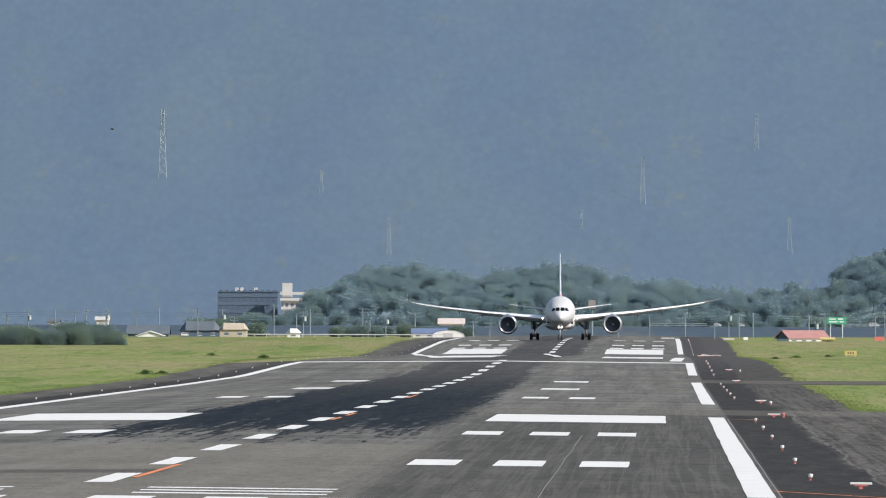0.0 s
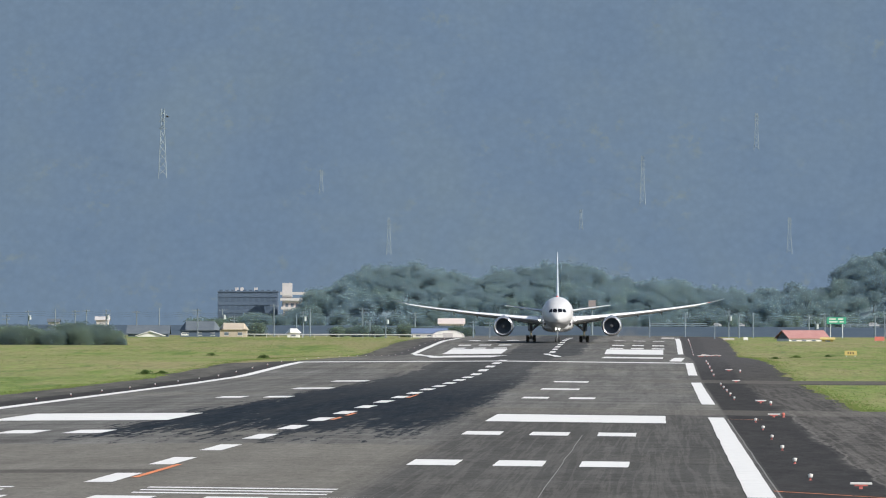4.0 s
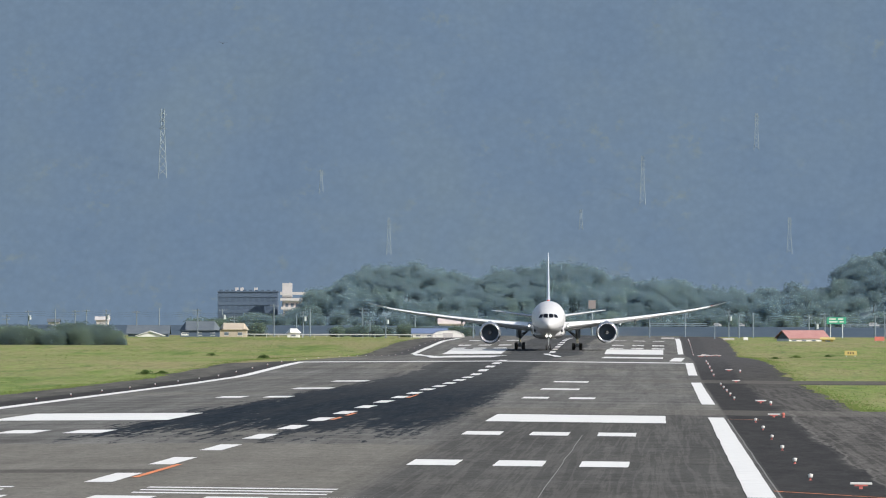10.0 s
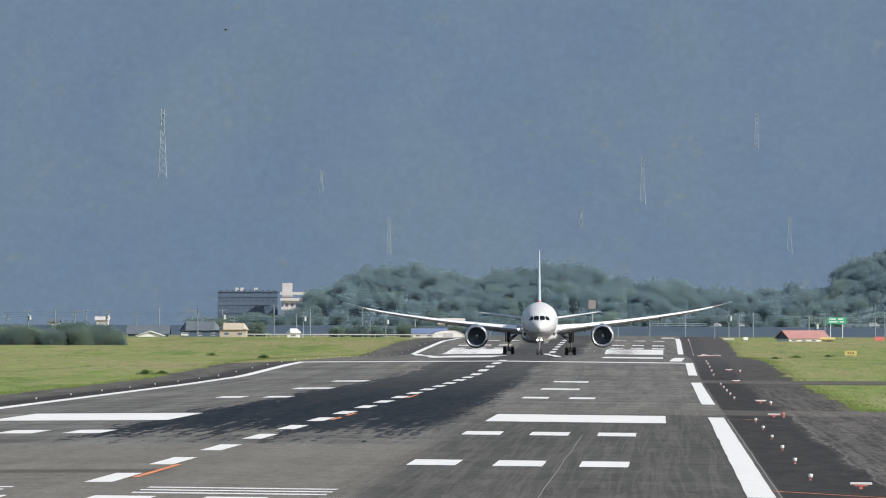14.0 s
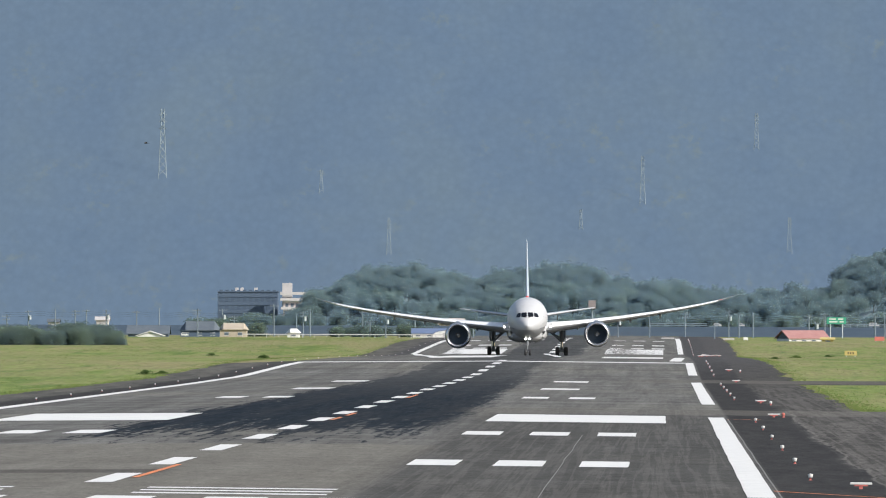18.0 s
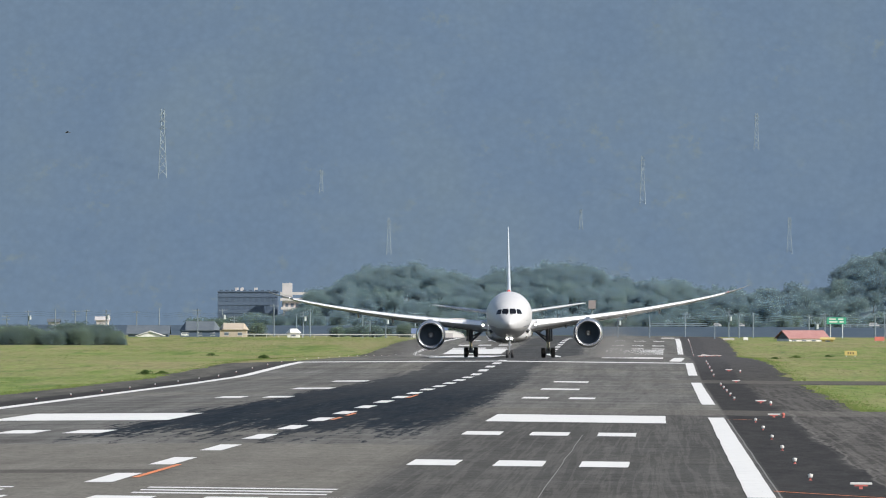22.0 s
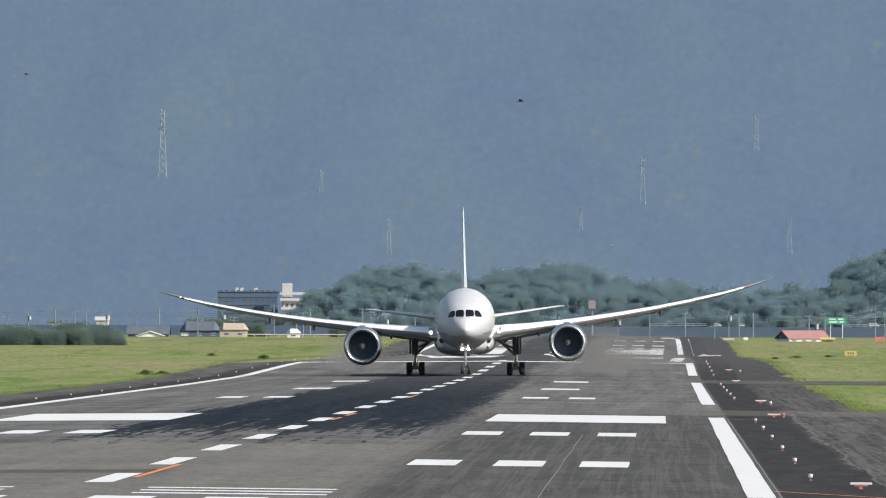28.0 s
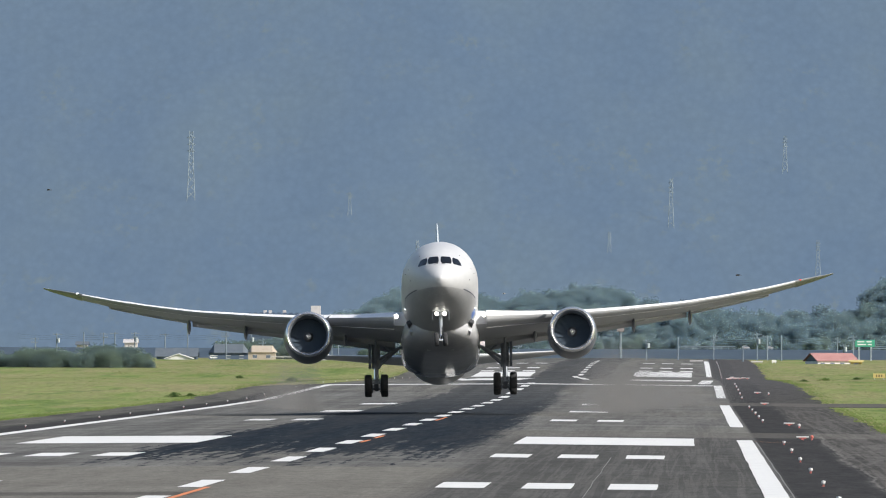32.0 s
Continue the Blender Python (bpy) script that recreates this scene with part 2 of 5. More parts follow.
def mountain_material():
    m = material("hazed_mountain", (0.1, 0.15, 0.2), 1.0, spec=0.0)
    v = coords(m, (1.0, 0.3, 1.0))
    # blue-grey tints carry the haze that lies over the woods
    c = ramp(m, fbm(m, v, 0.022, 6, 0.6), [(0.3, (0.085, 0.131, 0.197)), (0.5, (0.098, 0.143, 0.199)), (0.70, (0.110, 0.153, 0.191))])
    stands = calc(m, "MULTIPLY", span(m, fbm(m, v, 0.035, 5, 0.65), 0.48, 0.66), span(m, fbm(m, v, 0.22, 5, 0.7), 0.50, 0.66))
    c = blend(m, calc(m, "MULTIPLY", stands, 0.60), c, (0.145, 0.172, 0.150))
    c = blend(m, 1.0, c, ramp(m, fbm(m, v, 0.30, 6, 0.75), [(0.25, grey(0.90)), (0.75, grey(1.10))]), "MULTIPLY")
    # lighter crown middles, darker gaps: canopy shade put into the colour
    cells = nd(m, "ShaderNodeTexVoronoi", Scale=0.42)
    ln(m, v, cells.inputs["Vector"])
    c = blend(m, 1.0, c, ramp(m, cells.outputs["Distance"], [(0.0, grey(1.06)), (0.8, grey(0.94))]), "MULTIPLY")
    # haze veil: more blue mixed in, and the slope made to glow
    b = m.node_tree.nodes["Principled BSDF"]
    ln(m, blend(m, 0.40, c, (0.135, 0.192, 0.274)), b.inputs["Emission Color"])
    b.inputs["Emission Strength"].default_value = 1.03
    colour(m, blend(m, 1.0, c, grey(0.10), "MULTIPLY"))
    return m


ASPHALT, GRASS, BLADES = asphalt_material(), grass_material(), blades_material()
WHITE_PAINT = paint_material("white_marking", (0.66, 0.655, 0.635), 0.60)
ORANGE_PAINT = paint_material("orange_marking", (0.62, 0.20, 0.07), 0.55)
MOUNTAIN = mountain_material()
# knoll greens made pale and bluish: distance haze mixed into both colours
HAZED_EARTH = mottled("hazed_undergrowth", (0.130, 0.182, 0.218), (0.166, 0.222, 0.236), 0.2)
LEAF_HAZED = leaf_material("hazed_foliage", (0.148, 0.220, 0.288), (0.190, 0.254, 0.236), 0.66)
# hedge green shifted towards blue for the haze before it
LEAF_NEAR = leaf_material("hazed_hedge", (0.112, 0.162, 0.172), (0.150, 0.196, 0.156), 0.55)
BARK = mottled("bark", (0.075, 0.078, 0.075), (0.11, 0.112, 0.105), 2.0)
# turf tinted dark blue: haze over the bank is in its colour
BANK = mottled("hazed_turf", (0.036, 0.056, 0.080), (0.054, 0.077, 0.098), 0.15)
GALV = mottled("galvanised_steel", (0.36, 0.40, 0.42), (0.48, 0.52, 0.53), 1.0, 0.5, 0.3)
# steel and concrete drawn towards the mountain's blue to look hazy
PYLON_STEEL = mottled("hazed_steel", (0.175, 0.225, 0.255), (0.205, 0.25, 0.275), 0.5, 0.7, 0.0)
CONCRETE = mottled("hazed_pole", (0.125, 0.16, 0.195), (0.17, 0.21, 0.24), 0.8)


# ---------------------------------------------------------------- mesh helpers
def part(name, bm, mat, parent=None, label="", smooth=False):
    me = bpy.data.meshes.new(name)
    bm.to_mesh(me)
    bm.free()
    for mm in (mat if isinstance(mat, (list, tuple)) else [mat]):
        me.materials.append(mm)
    if smooth:
        me.polygons.foreach_set("use_smooth", [True] * len(me.polygons))
        me.set_sharp_from_angle(angle=radians(48))
    ob = new(name, me)
    if parent:
        ob.parent = parent
    if label:
        tagged(ob, label)
    return ob


def raw(name, verts, faces, mat, parent=None, label="", smooth=False):
    me = bpy.data.meshes.new(name)
    me.from_pydata(verts, [], faces)
    me.materials.append(mat)
    if smooth:
        me.polygons.foreach_set("use_smooth", [True] * len(me.polygons))
    ob = new(name, me)
    if parent:
        ob.parent = parent
    if label:
        tagged(ob, label)
    return ob


def box(bm, cx, cy, cz, sx, sy, sz, bevel=0.0, m=None):
    r = bmesh.ops.create_cube(bm, size=1.0)
    t = Matrix.Translation((cx, cy, cz)) @ Matrix.Diagonal((sx, sy, sz, 1))
    bmesh.ops.transform(bm, matrix=(m @ t) if m else t, verts=r["verts"])
    if bevel:
        edges = list({e for v in r["verts"] for e in v.link_edges})
        bmesh.ops.bevel(bm, geom=edges, offset=bevel, segments=2, affect="EDGES", profile=0.6)


def tube(bm, a, b, r1, r2=None, seg=10, cap=True):
    a, b = Vector(a), Vector(b)
    d = b - a
    r = bmesh.ops.create_cone(bm, cap_ends=cap, segments=seg, radius1=r1, radius2=r1 if r2 is None else r2, depth=d.length)
    bmesh.ops.transform(bm, matrix=Matrix.Translation((a + b) / 2) @ d.to_track_quat("Z", "Y").to_matrix().to_4x4(), verts=r["verts"])


def loft(bm, rings, close=True, caps=True):
    """Skins a list of rings of equal length."""
    vs = [[bm.verts.new(p) for p in ring] for ring in rings]
    n = len(vs[0])
    for a, b in zip(vs, vs[1:]):
        for i in range(n if close else n - 1):
            j = (i + 1) % n
            bm.faces.new((a[i], a[j], b[j], b[i]))
    if caps:
        bm.faces.new(vs[0][::-1])
        bm.faces.new(vs[-1])
    bmesh.ops.recalc_face_normals(bm, faces=bm.faces[:])


def spun(bm, profile, centre, seg=48, caps=False):
    """Turns (along, radius) pairs round an axis that runs along Y through centre."""
    cx, cy, cz = centre
    loft(bm, [[(cx + r * math.sin(2 * math.pi * i / seg), cy + a, cz + r * math.cos(2 * math.pi * i / seg)) for i in range(seg)] for a, r in profile], caps=caps)


def empty(name, x=0, y=0, z=0, label="", category="", group="", kind=""):
    e = new(name)
    e.location = (x, y, z)
    return tagged(e, label, category, group, kind)


# ---------------------------------------------------------------- ground
PROFILE = [(-900, 0), (1280, 0), (1450, 0.10), (1510, 0.33), (1640, 0.78), (1730, 0.95), (2000, 0.76), (2200, 0.45), (2330, 0.18), (2440, 0.12), (2520, 0.62),
           (2780, 1.95), (3010, 2.25), (3200, 2.5), (4300, 2.6), (6500, 2.8)]
YS = [-900 + 20 * i for i in range(206)] + [3300, 3500, 3800, 4200, 4600, 5200, 6500]


def level(y):
    def lin(v):
        for (a, za), (b, zb) in zip(PROFILE, PROFILE[1:]):
            if v <= b:
                return za + (zb - za) * (v - a) / (b - a)
        return PROFILE[-1][1]
    return sum(lin(y + k * 14) for k in (-2, -1, 0, 1, 2)) / 5


ZS = [level(y) for y in YS]
XS = [-4000, -1500, -500, -200, -120, -80, -60, -49.5, -41.5, XC, 3.5, 12.5, 30, 60, 120, 200, 500, 1500, 4000]


def crown(x):
    return -0.0085 * min(abs(x - XC), 31.5)


def gz(x, y):
    """Height of the ground sheet."""
    if y >= YS[-1]:
        return ZS[-1] + crown(x)
    i = 0 if y <= YS[0] else next(k for k in range(len(YS) - 1) if YS[k + 1] > y)
    f = (y - YS[i]) / (YS[i + 1] - YS[i])
    return ZS[i] + (ZS[i + 1] - ZS[i]) * f + crown(x)


def sheet(name, xs, y0, y1, lift, mat, parent=None, skirt=0.0):
    """A surface that follows the ground between y0 and y1; xs may be functions of y."""
    ys = [y0] + [y for y in YS if y0 + 0.01 < y < y1 - 0.01] + [y1]
    at = lambda x, y: x(y) if callable(x) else x
    verts = [(at(x, y), y, gz(at(x, y), y) + lift) for y in ys for x in xs]
    n, faces = len(xs), []
    for r in range(len(ys) - 1):
        for k in range(n - 1):
            faces.append((r * n + k, r * n + k + 1, (r + 1) * n + k + 1, (r + 1) * n + k))
    if skirt:
        rim = list(range(n)) + [r * n + n - 1 for r in range(1, len(ys))] + list(range(len(ys) * n - 2, (len(ys) - 1) * n - 1, -1)) + [r * n for r in range(len(ys) - 2, 0, -1)]
        low = len(verts)
        verts += [(verts[i][0], verts[i][1], verts[i][2] - skirt) for i in rim]
        for k in range(len(rim)):
            j = (k + 1) % len(rim)
            faces.append((rim[k], low + k, low + j, rim[j]))
    return raw(name, verts, faces, mat, parent)


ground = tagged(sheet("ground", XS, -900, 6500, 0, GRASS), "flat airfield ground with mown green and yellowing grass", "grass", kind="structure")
wob = lambda x, a, s: (lambda y: x + a * noise.fractal((y * 0.03, s, 0), 1.0, 2.0, 4) + 0.4 * a * noise.noise((y * 0.31, s, 3)))
def west_rim(y):
    """Paving's western rim: the grass creeps in to the edge line behind the crest."""
    k = min(1.0, max(0.0, (y - 1660) / 60)) * min(1.0, max(0.0, (2330 - y) / 70))
    return wob(-49.0, 1.2, 1)(y) * (1 - k) - 42.3 * k


runway = tagged(sheet("runway", [west_rim, -41.5, XC, 3.5, wob(12.4, 0.9, 2)], 340, 3280, 0.03, ASPHALT, skirt=0.06),
                "grey asphalt runway with dark shoulders and rubber-blackened touchdown zone", "runway", kind="structure")
tagged(sheet("taxiway", [wob(12.35, 0.9, 2), 30, 60, 120], 340, 925, 0.026, ASPHALT, skirt=0.05), "dusty asphalt taxiway joining the runway", "taxiway", kind="structure")
link = tagged(sheet("taxiway", [wob(12.35, 0.9, 2), 30, 60, 120], 1325, 1400, 0.026, ASPHALT, skirt=0.05), "narrow asphalt exit crossing the grass", "taxiway", kind="structure")

# ---------------------------------------------------------------- markings
markings = empty("runway_markings", label="white runway markings painted on the asphalt, a few as mirage reflections", category="marking", kind="structure")


def stripe(name, x0, x1, y0, y1, mat=WHITE_PAINT, skew=0.0, lift=0.045):
    lift = lift + max(0.0, (y0 - 1200) / 40000)
    # heat shimmer put into the shape: edges waver by a few centimetres
    rim = lambda x, k: (lambda y: x + skew * (y - y0) + 0.035 * noise.noise((y * 0.37, x * 1.7, k)))
    return sheet(name, [rim(x0, 0.0), rim(x1, 5.0)], y0, y1, lift, mat, markings)


for k in range(0, 42):                                   # centre line, 30 m on, 30 m off; left out where the mirage covers it
    if not 1690 < 479 + 60 * k < 2420:
        stripe("centre_line_dash", XC - 0.45, XC + 0.45, 479 + 60 * k, 508 + 60 * k)
# mirage hook of the centre line, laid down as a slanting stripe
stripe("centre_line_dash", -14.0, -13.0, 1930, 2430, skew=-0.0108)
for y0, y1 in ((395, 455), (455, 847), (981, 1338), (1472, 1688), (2450, 3000)):
    stripe("edge_line", 2.65, 3.55, y0 + 2, y1)
# mirrored end of the right edge line, a mirage put into paint
stripe("edge_line", 0.85, 2.3, 1725, 1970, skew=0.0032)
stripe("edge_line", -41.5, -40.5, 395, 1692)
stripe("edge_line", -41.5, -40.5, 2440, 3000)
# lower arm of the left edge line's mirage, painted in
stripe("edge_line", -28.9, -27.4, 1860, 2440, skew=-0.021)
for y0, cols in ((548, (8.5, 11.72, 14.92)), (698, (8.5, 11.72, 14.92)), (1034, (8.15, 11.45))):
    for c in cols:
        for s in (-1, 1):
            a, b = sorted((XM + s * c, XM + s * (c + 1.83)))
            stripe("touchdown_bar", a, b, y0, y0 + 22.5)
for y0 in (1172, 1312):
    for s in (-1, 1):
        a, b = sorted((XM + s * 8.35, XM + s * 11.4))
        stripe("touchdown_bar", a, b, y0, y0 + 24)
# mirage copies of the far aiming bars, painted as bars
stripe("aiming_point_bar", -7.7, 0.15, 1880, 1985)
stripe("aiming_point_bar", -29.7, -21.7, 1880, 2090)
for y0, y1 in ((793, 856), (2435, 2548)):
    for s in (-1, 1):
        a, b = sorted((XM + s * 8.5, XM + s * 18.2))
        stripe("aiming_point_bar", a, b, y0, y1)
for y0 in (2560, 2640, 2780):
    for c in (9.0, 12.6, 16.2):
        for s in (-1, 1):
            a, b = sorted((XM + s * c, XM + s * (c + 2.2)))
            stripe("touchdown_bar", a, b, y0, y0 + 22.5)
# bright mirage line along the crest, painted as a stripe
stripe("cross_line", -40.5, XC, 1672, 1690)
stripe("cross_line", XC, 2.6, 1672, 1690)
for k in range(3):
    stripe("designation_bar", XC + 2.1, XC + 8.05, 450 + 7.2 * k, 453 + 7.2 * k)
    stripe("designation_bar", XC - 8.05, XC - 2.15, 450 + 7.2 * k, 453 + 7.2 * k)
for k in range(6):
    for s in (-1, 1):
        a, b = sorted((XC + s * (1.3 + 3.35 * k), XC + s * (3.15 + 3.35 * k)))
        stripe("threshold_bar", a, b, 410, 443)
for y0, y1 in ((494, 540), (790, 812), (826, 850), (1022, 1068)):
    stripe("lead_off_line", XC + 0.55, XC + 0.78, y0, y1, ORANGE_PAINT)
raw("lead_off_line", [(x, y, gz(x, y) + 0.045) for x, y in ((3.6, 475.2), (9.0, 451.8), (9.0, 452.7), (3.6, 476.2))], [(0, 1, 2, 3)], ORANGE_PAINT, markings)
stripe("lead_off_line", 3.7, 5.6, 832.5, 833.2, ORANGE_PAINT)
SEALANT = mottled("crack_sealant", (0.17, 0.165, 0.15), (0.10, 0.098, 0.09), 0.5)
sheet("crack_seal", [lambda y: 3.70 + 0.05 * noise.noise((y * 0.03, 1, 0)), lambda y: 3.76 + 0.05 * noise.noise((y * 0.03, 1, 0))], 458, 835, 0.036, SEALANT, markings)
sheet("crack_seal", [lambda y: -3.78 + 0.06 * noise.noise((y * 0.03, 5, 0)), lambda y: -3.745 + 0.06 * noise.noise((y * 0.03, 5, 0))], 400, 705, 0.036, SEALANT, markings)

# ---------------------------------------------------------------- mountain and hills
def slope_z(x, y):
    """Height of the far mountainside."""
    t = max(0.0, y - 4330.0)
    z = 2.4 + 0.50 * t + 0.0002 * t * t
    spur = noise.fractal((x * 0.0075, y * 0.003, 1.7), 1.0, 2.0, 3)
    rough = noise.fractal((x * 0.035, y * 0.03, 4.1), 0.9, 2.1, 4)
    k = min(1.0, t / 120.0)
    return z + k * (11 * spur + 3.0 * rough)


def grid_mesh(name, x0, x1, nx, y0, y1, ny, fz, mat, smooth=True):
    verts, faces = [], []
    for j in range(ny + 1):
        y = y0 + (y1 - y0) * j / ny
        for i in range(nx + 1):
            x = x0 + (x1 - x0) * i / nx
            verts.append((x, y, fz(x, y)))
    n = nx + 1
    for j in range(ny):
        for i in range(nx):
            a = j * n + i
            faces.append((a, a + 1, a + n + 1, a + n))
    return raw(name, verts, faces, mat, smooth=smooth)


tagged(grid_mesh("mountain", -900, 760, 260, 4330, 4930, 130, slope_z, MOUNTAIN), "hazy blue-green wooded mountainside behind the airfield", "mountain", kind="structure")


def pylon(x, y, z, h, w, name="transmission_tower"):
    e = empty(name, x, y, z, "slender grey steel lattice power pylon on the wooded mountainside", "pylon", "power pylons on the mountainside")
    legs = []
    half = lambda f: w * (0.34 - 0.20 * min(1.0, f / 0.75))
    for sx, sy in ((-1, -1), (1, -1), (1, 1), (-1, 1)):
        bm = bmesh.new()
        for f0, f1 in ((0, 0.75), (0.75, 1.0)):
            tube(bm, (sx * half(f0), sy * half(f0), h * f0 - (1.5 if f0 == 0 else 0)), (sx * half(f1), sy * half(f1), h * f1), 0.055 * w / 2, seg=5)
        part("leg", bm, PYLON_STEEL, e)
    bm = bmesh.new()
    n = 9
    for k in range(n):
        f0, f1 = k / n, (k + 1) / n
        a, b = half(f0), half(f1)
        for s in (-1, 1):
            tube(bm, (-a, s * a, h * f0), (b, s * b, h * f1), 0.036 * w / 2, seg=4)
            tube(bm, (a, s * a, h * f0), (-b, s * b, h * f1), 0.036 * w / 2, seg=4)
            tube(bm, (s * a, -a, h * f0), (s * b, b, h * f1), 0.036 * w / 2, seg=4)
    part("bracing", bm, PYLON_STEEL, e)
    for f in (0.70, 0.80, 0.90):
        bm = bmesh.new()
        tube(bm, (-w * 0.34, 0, h * f), (w * 0.34, 0, h * f), 0.045 * w / 2, seg=5)
        tube(bm, (-w * 0.34, 0, h * f), (0, 0, h * (f + 0.035)), 0.036 * w / 2, seg=4)
        tube(bm, (w * 0.34, 0, h * f), (0, 0, h * (f + 0.035)), 0.036 * w / 2, seg=4)
        part("crossarm", bm, PYLON_STEEL, e)
    return e


def on_slope(ax, el):
    """The place on the mountainside in a direction given by its two tangents from the eye."""
    y = 4340.0
    while y < 4920 and slope_z(ax * y, y) < EYE[2] + el * y:
        y += 1.0
    return ax * y, y, slope_z(ax * y, y)


# tangents of the foot of each pylon, and its height
for ax, el, h, w in ((-0.03378, 0.00980, 20.0, 3.6), (-0.02305, 0.00870, 6.6, 1.9), (-0.01847, 0.00465, 10.6, 2.2), (-0.00134, 0.00800, 14.2, 2.6),
                     (-0.00550, 0.00635, 6.0, 1.8), (0.00859, 0.00480, 10.4, 2.4), (0.00634, 0.01165, 10.8, 2.4)):
    x, y, z = on_slope(ax, el)
    pylon(x, y, z, h, w)

# two wooded knolls behind the runway's end: tangents of the tree line
RIDGE = [(-0.0262, 0.0000), (-0.0246, 0.0006), (-0.0235, 0.0018), (-0.0211, 0.0033), (-0.0184, 0.0040), (-0.0146, 0.0036), (-0.0130, 0.0030), (-0.0111, 0.0034), (-0.0081, 0.0039), (-0.0071, 0.0042), (-0.0050, 0.0038),
         (-0.0035, 0.0030), (-0.0020, 0.0028), (0.0000, 0.0031), (0.0030, 0.0024), (0.0060, 0.0022), (0.0088, 0.0025), (0.0112, 0.0027), (0.0118, 0.0036),
         (0.0133, 0.0047), (0.0148, 0.0053), (0.0175, 0.0060), (0.0230, 0.0055), (0.0300, 0.0030)]


def ridge_el(a):
    for (p, u), (q, v) in zip(RIDGE, RIDGE[1:]):
        if a <= q:
            return u + (v - u) * max(0.0, (a - p) / (q - p))
    return RIDGE[-1][1]


def hill_z(x, y):
    top = EYE[2] + ridge_el(x / 3900.0) * 3900 - 6.5
    f = max(0.0, 1.0 - ((y - 3900) / 190.0) ** 2)
    return max(1.0, 2.3 + max(0.0, top - 2.3) * f + 0.5 * noise.noise((x * 0.1, y * 0.1, 0)) * f)


tagged(grid_mesh("hill", -150, 150, 90, 3705, 4095, 30, hill_z, HAZED_EARTH), "low wooded knolls behind the runway's end", "hill", kind="structure")


def crown_mesh(seed, leaf, height, width, leaves):
    """Leaf sprays scattered through an uneven group of boughs: one mesh of many small leaf faces."""
    rng = random.Random(seed)
    blobs = []
    for k in range(32):
        a, r = rng.uniform(0, 6.283), width * 0.38 * math.sqrt(rng.random())
        z = height * (0.20 + 0.66 * rng.random() ** 0.8) - r * 0.35
        blobs.append((r * math.cos(a), r * math.sin(a), z, width * rng.uniform(0.12, 0.21)))
    blobs.append((0, 0, height * 0.62, width * 0.26))
    verts, faces = [], []
    while len(faces) < leaves:
        bx, by, bz, br = rng.choice(blobs)
        d = Vector((rng.gauss(0, 1), rng.gauss(0, 1), rng.gauss(0.15, 1))).normalized()
        p = Vector((bx, by, bz)) + d * br * (0.35 + 0.80 * math.sqrt(rng.random()))
        if p.z > height:
            continue
        # leaves turned to the eye and upward, flattening their shading like haze
        n = (d * 0.12 + Vector((rng.gauss(0.25, 0.2), rng.gauss(-0.72, 0.15), rng.gauss(0.52, 0.2)))).normalized()
        u = n.orthogonal().normalized()
        u = (Matrix.Rotation(rng.uniform(0, 6.28), 3, n) @ u)
        v = n.cross(u)
        s = leaf * rng.uniform(0.6, 1.4)
        i = len(verts)
        verts += [tuple(p + u * s), tuple(p + v * s * 0.7 + n * s * 0.2), tuple(p - u * s), tuple(p - v * s * 0.7 + n * s * 0.2)]
        faces.append((i, i + 1, i + 2, i + 3))
    return verts, faces


def tree(seed, height, width, leaf, leaves, mat, name, label, group):
    e = empty(name, label=label, category="tree", group=group)
    bm = bmesh.new()
    rng = random.Random(seed + 50)
    tube(bm, (0, 0, -1.5), (0.1, 0, height * 0.45), height * 0.030, height * 0.016, seg=7)
    for k in range(5):
        a = rng.uniform(0, 6.283)
        tube(bm, (0.06, 0, height * (0.25 + 0.04 * k)), (math.cos(a) * width * 0.26, math.sin(a) * width * 0.26, height * rng.uniform(0.5, 0.7)), height * 0.012, height * 0.004, seg=5)
    part("trunk", bm, BARK, e)
    v, f = crown_mesh(seed, leaf, height, width, leaves)
    raw("crown", v, f, mat, e)
    return e


FAR_TREES = "trees on the knolls"
kinds = [tree(k, 6.6 + 0.6 * (k % 3), 6.2 + 0.5 * (k % 4), 0.23, 3000, LEAF_HAZED, "broadleaf_tree", "rounded dark green broadleaf tree on the hazy knoll", FAR_TREES) for k in range(6)]
rng = random.Random(5)
spots = []
for row, y in enumerate((3742, 3764, 3786, 3808, 3830, 3852, 3874, 3895, 3915)):
    x = -104.0 + rng.uniform(0, 4)
    while x < 112:
        if ridge_el(x / 3900.0) > 0.0008:
            spots.append((x + rng.uniform(-1.5, 1.5), y + rng.uniform(-9, 9)))
        x += rng.uniform(2.9, 5.2)
for k in range(70):
    spots.append((-102 + 2.75 * k + rng.uniform(-1.5, 1.5), 3600 + rng.uniform(-25, 25)))
spots.sort(key=lambda p: p[1])
rear = []
for k, (x, y) in enumerate(spots):
    s = rng.uniform(0.72, 1.12) if y > 3700 else rng.uniform(0.62, 0.95)
    src = kinds[k % 6]
    m = pose(x, y, hill_z(x, y) if y > 3700 else gz(x, y), 0, 0, rng.uniform(-22, 22)) @ Matrix.Diagonal((s, s, s * rng.uniform(0.85, 1.1), 1))
    if k < 6:
        src.matrix_basis = m
    elif k < 290:
        copy_thing(src, Matrix.Identity(4)).matrix_basis = m
    else:
        rear.append((k % 6, m))


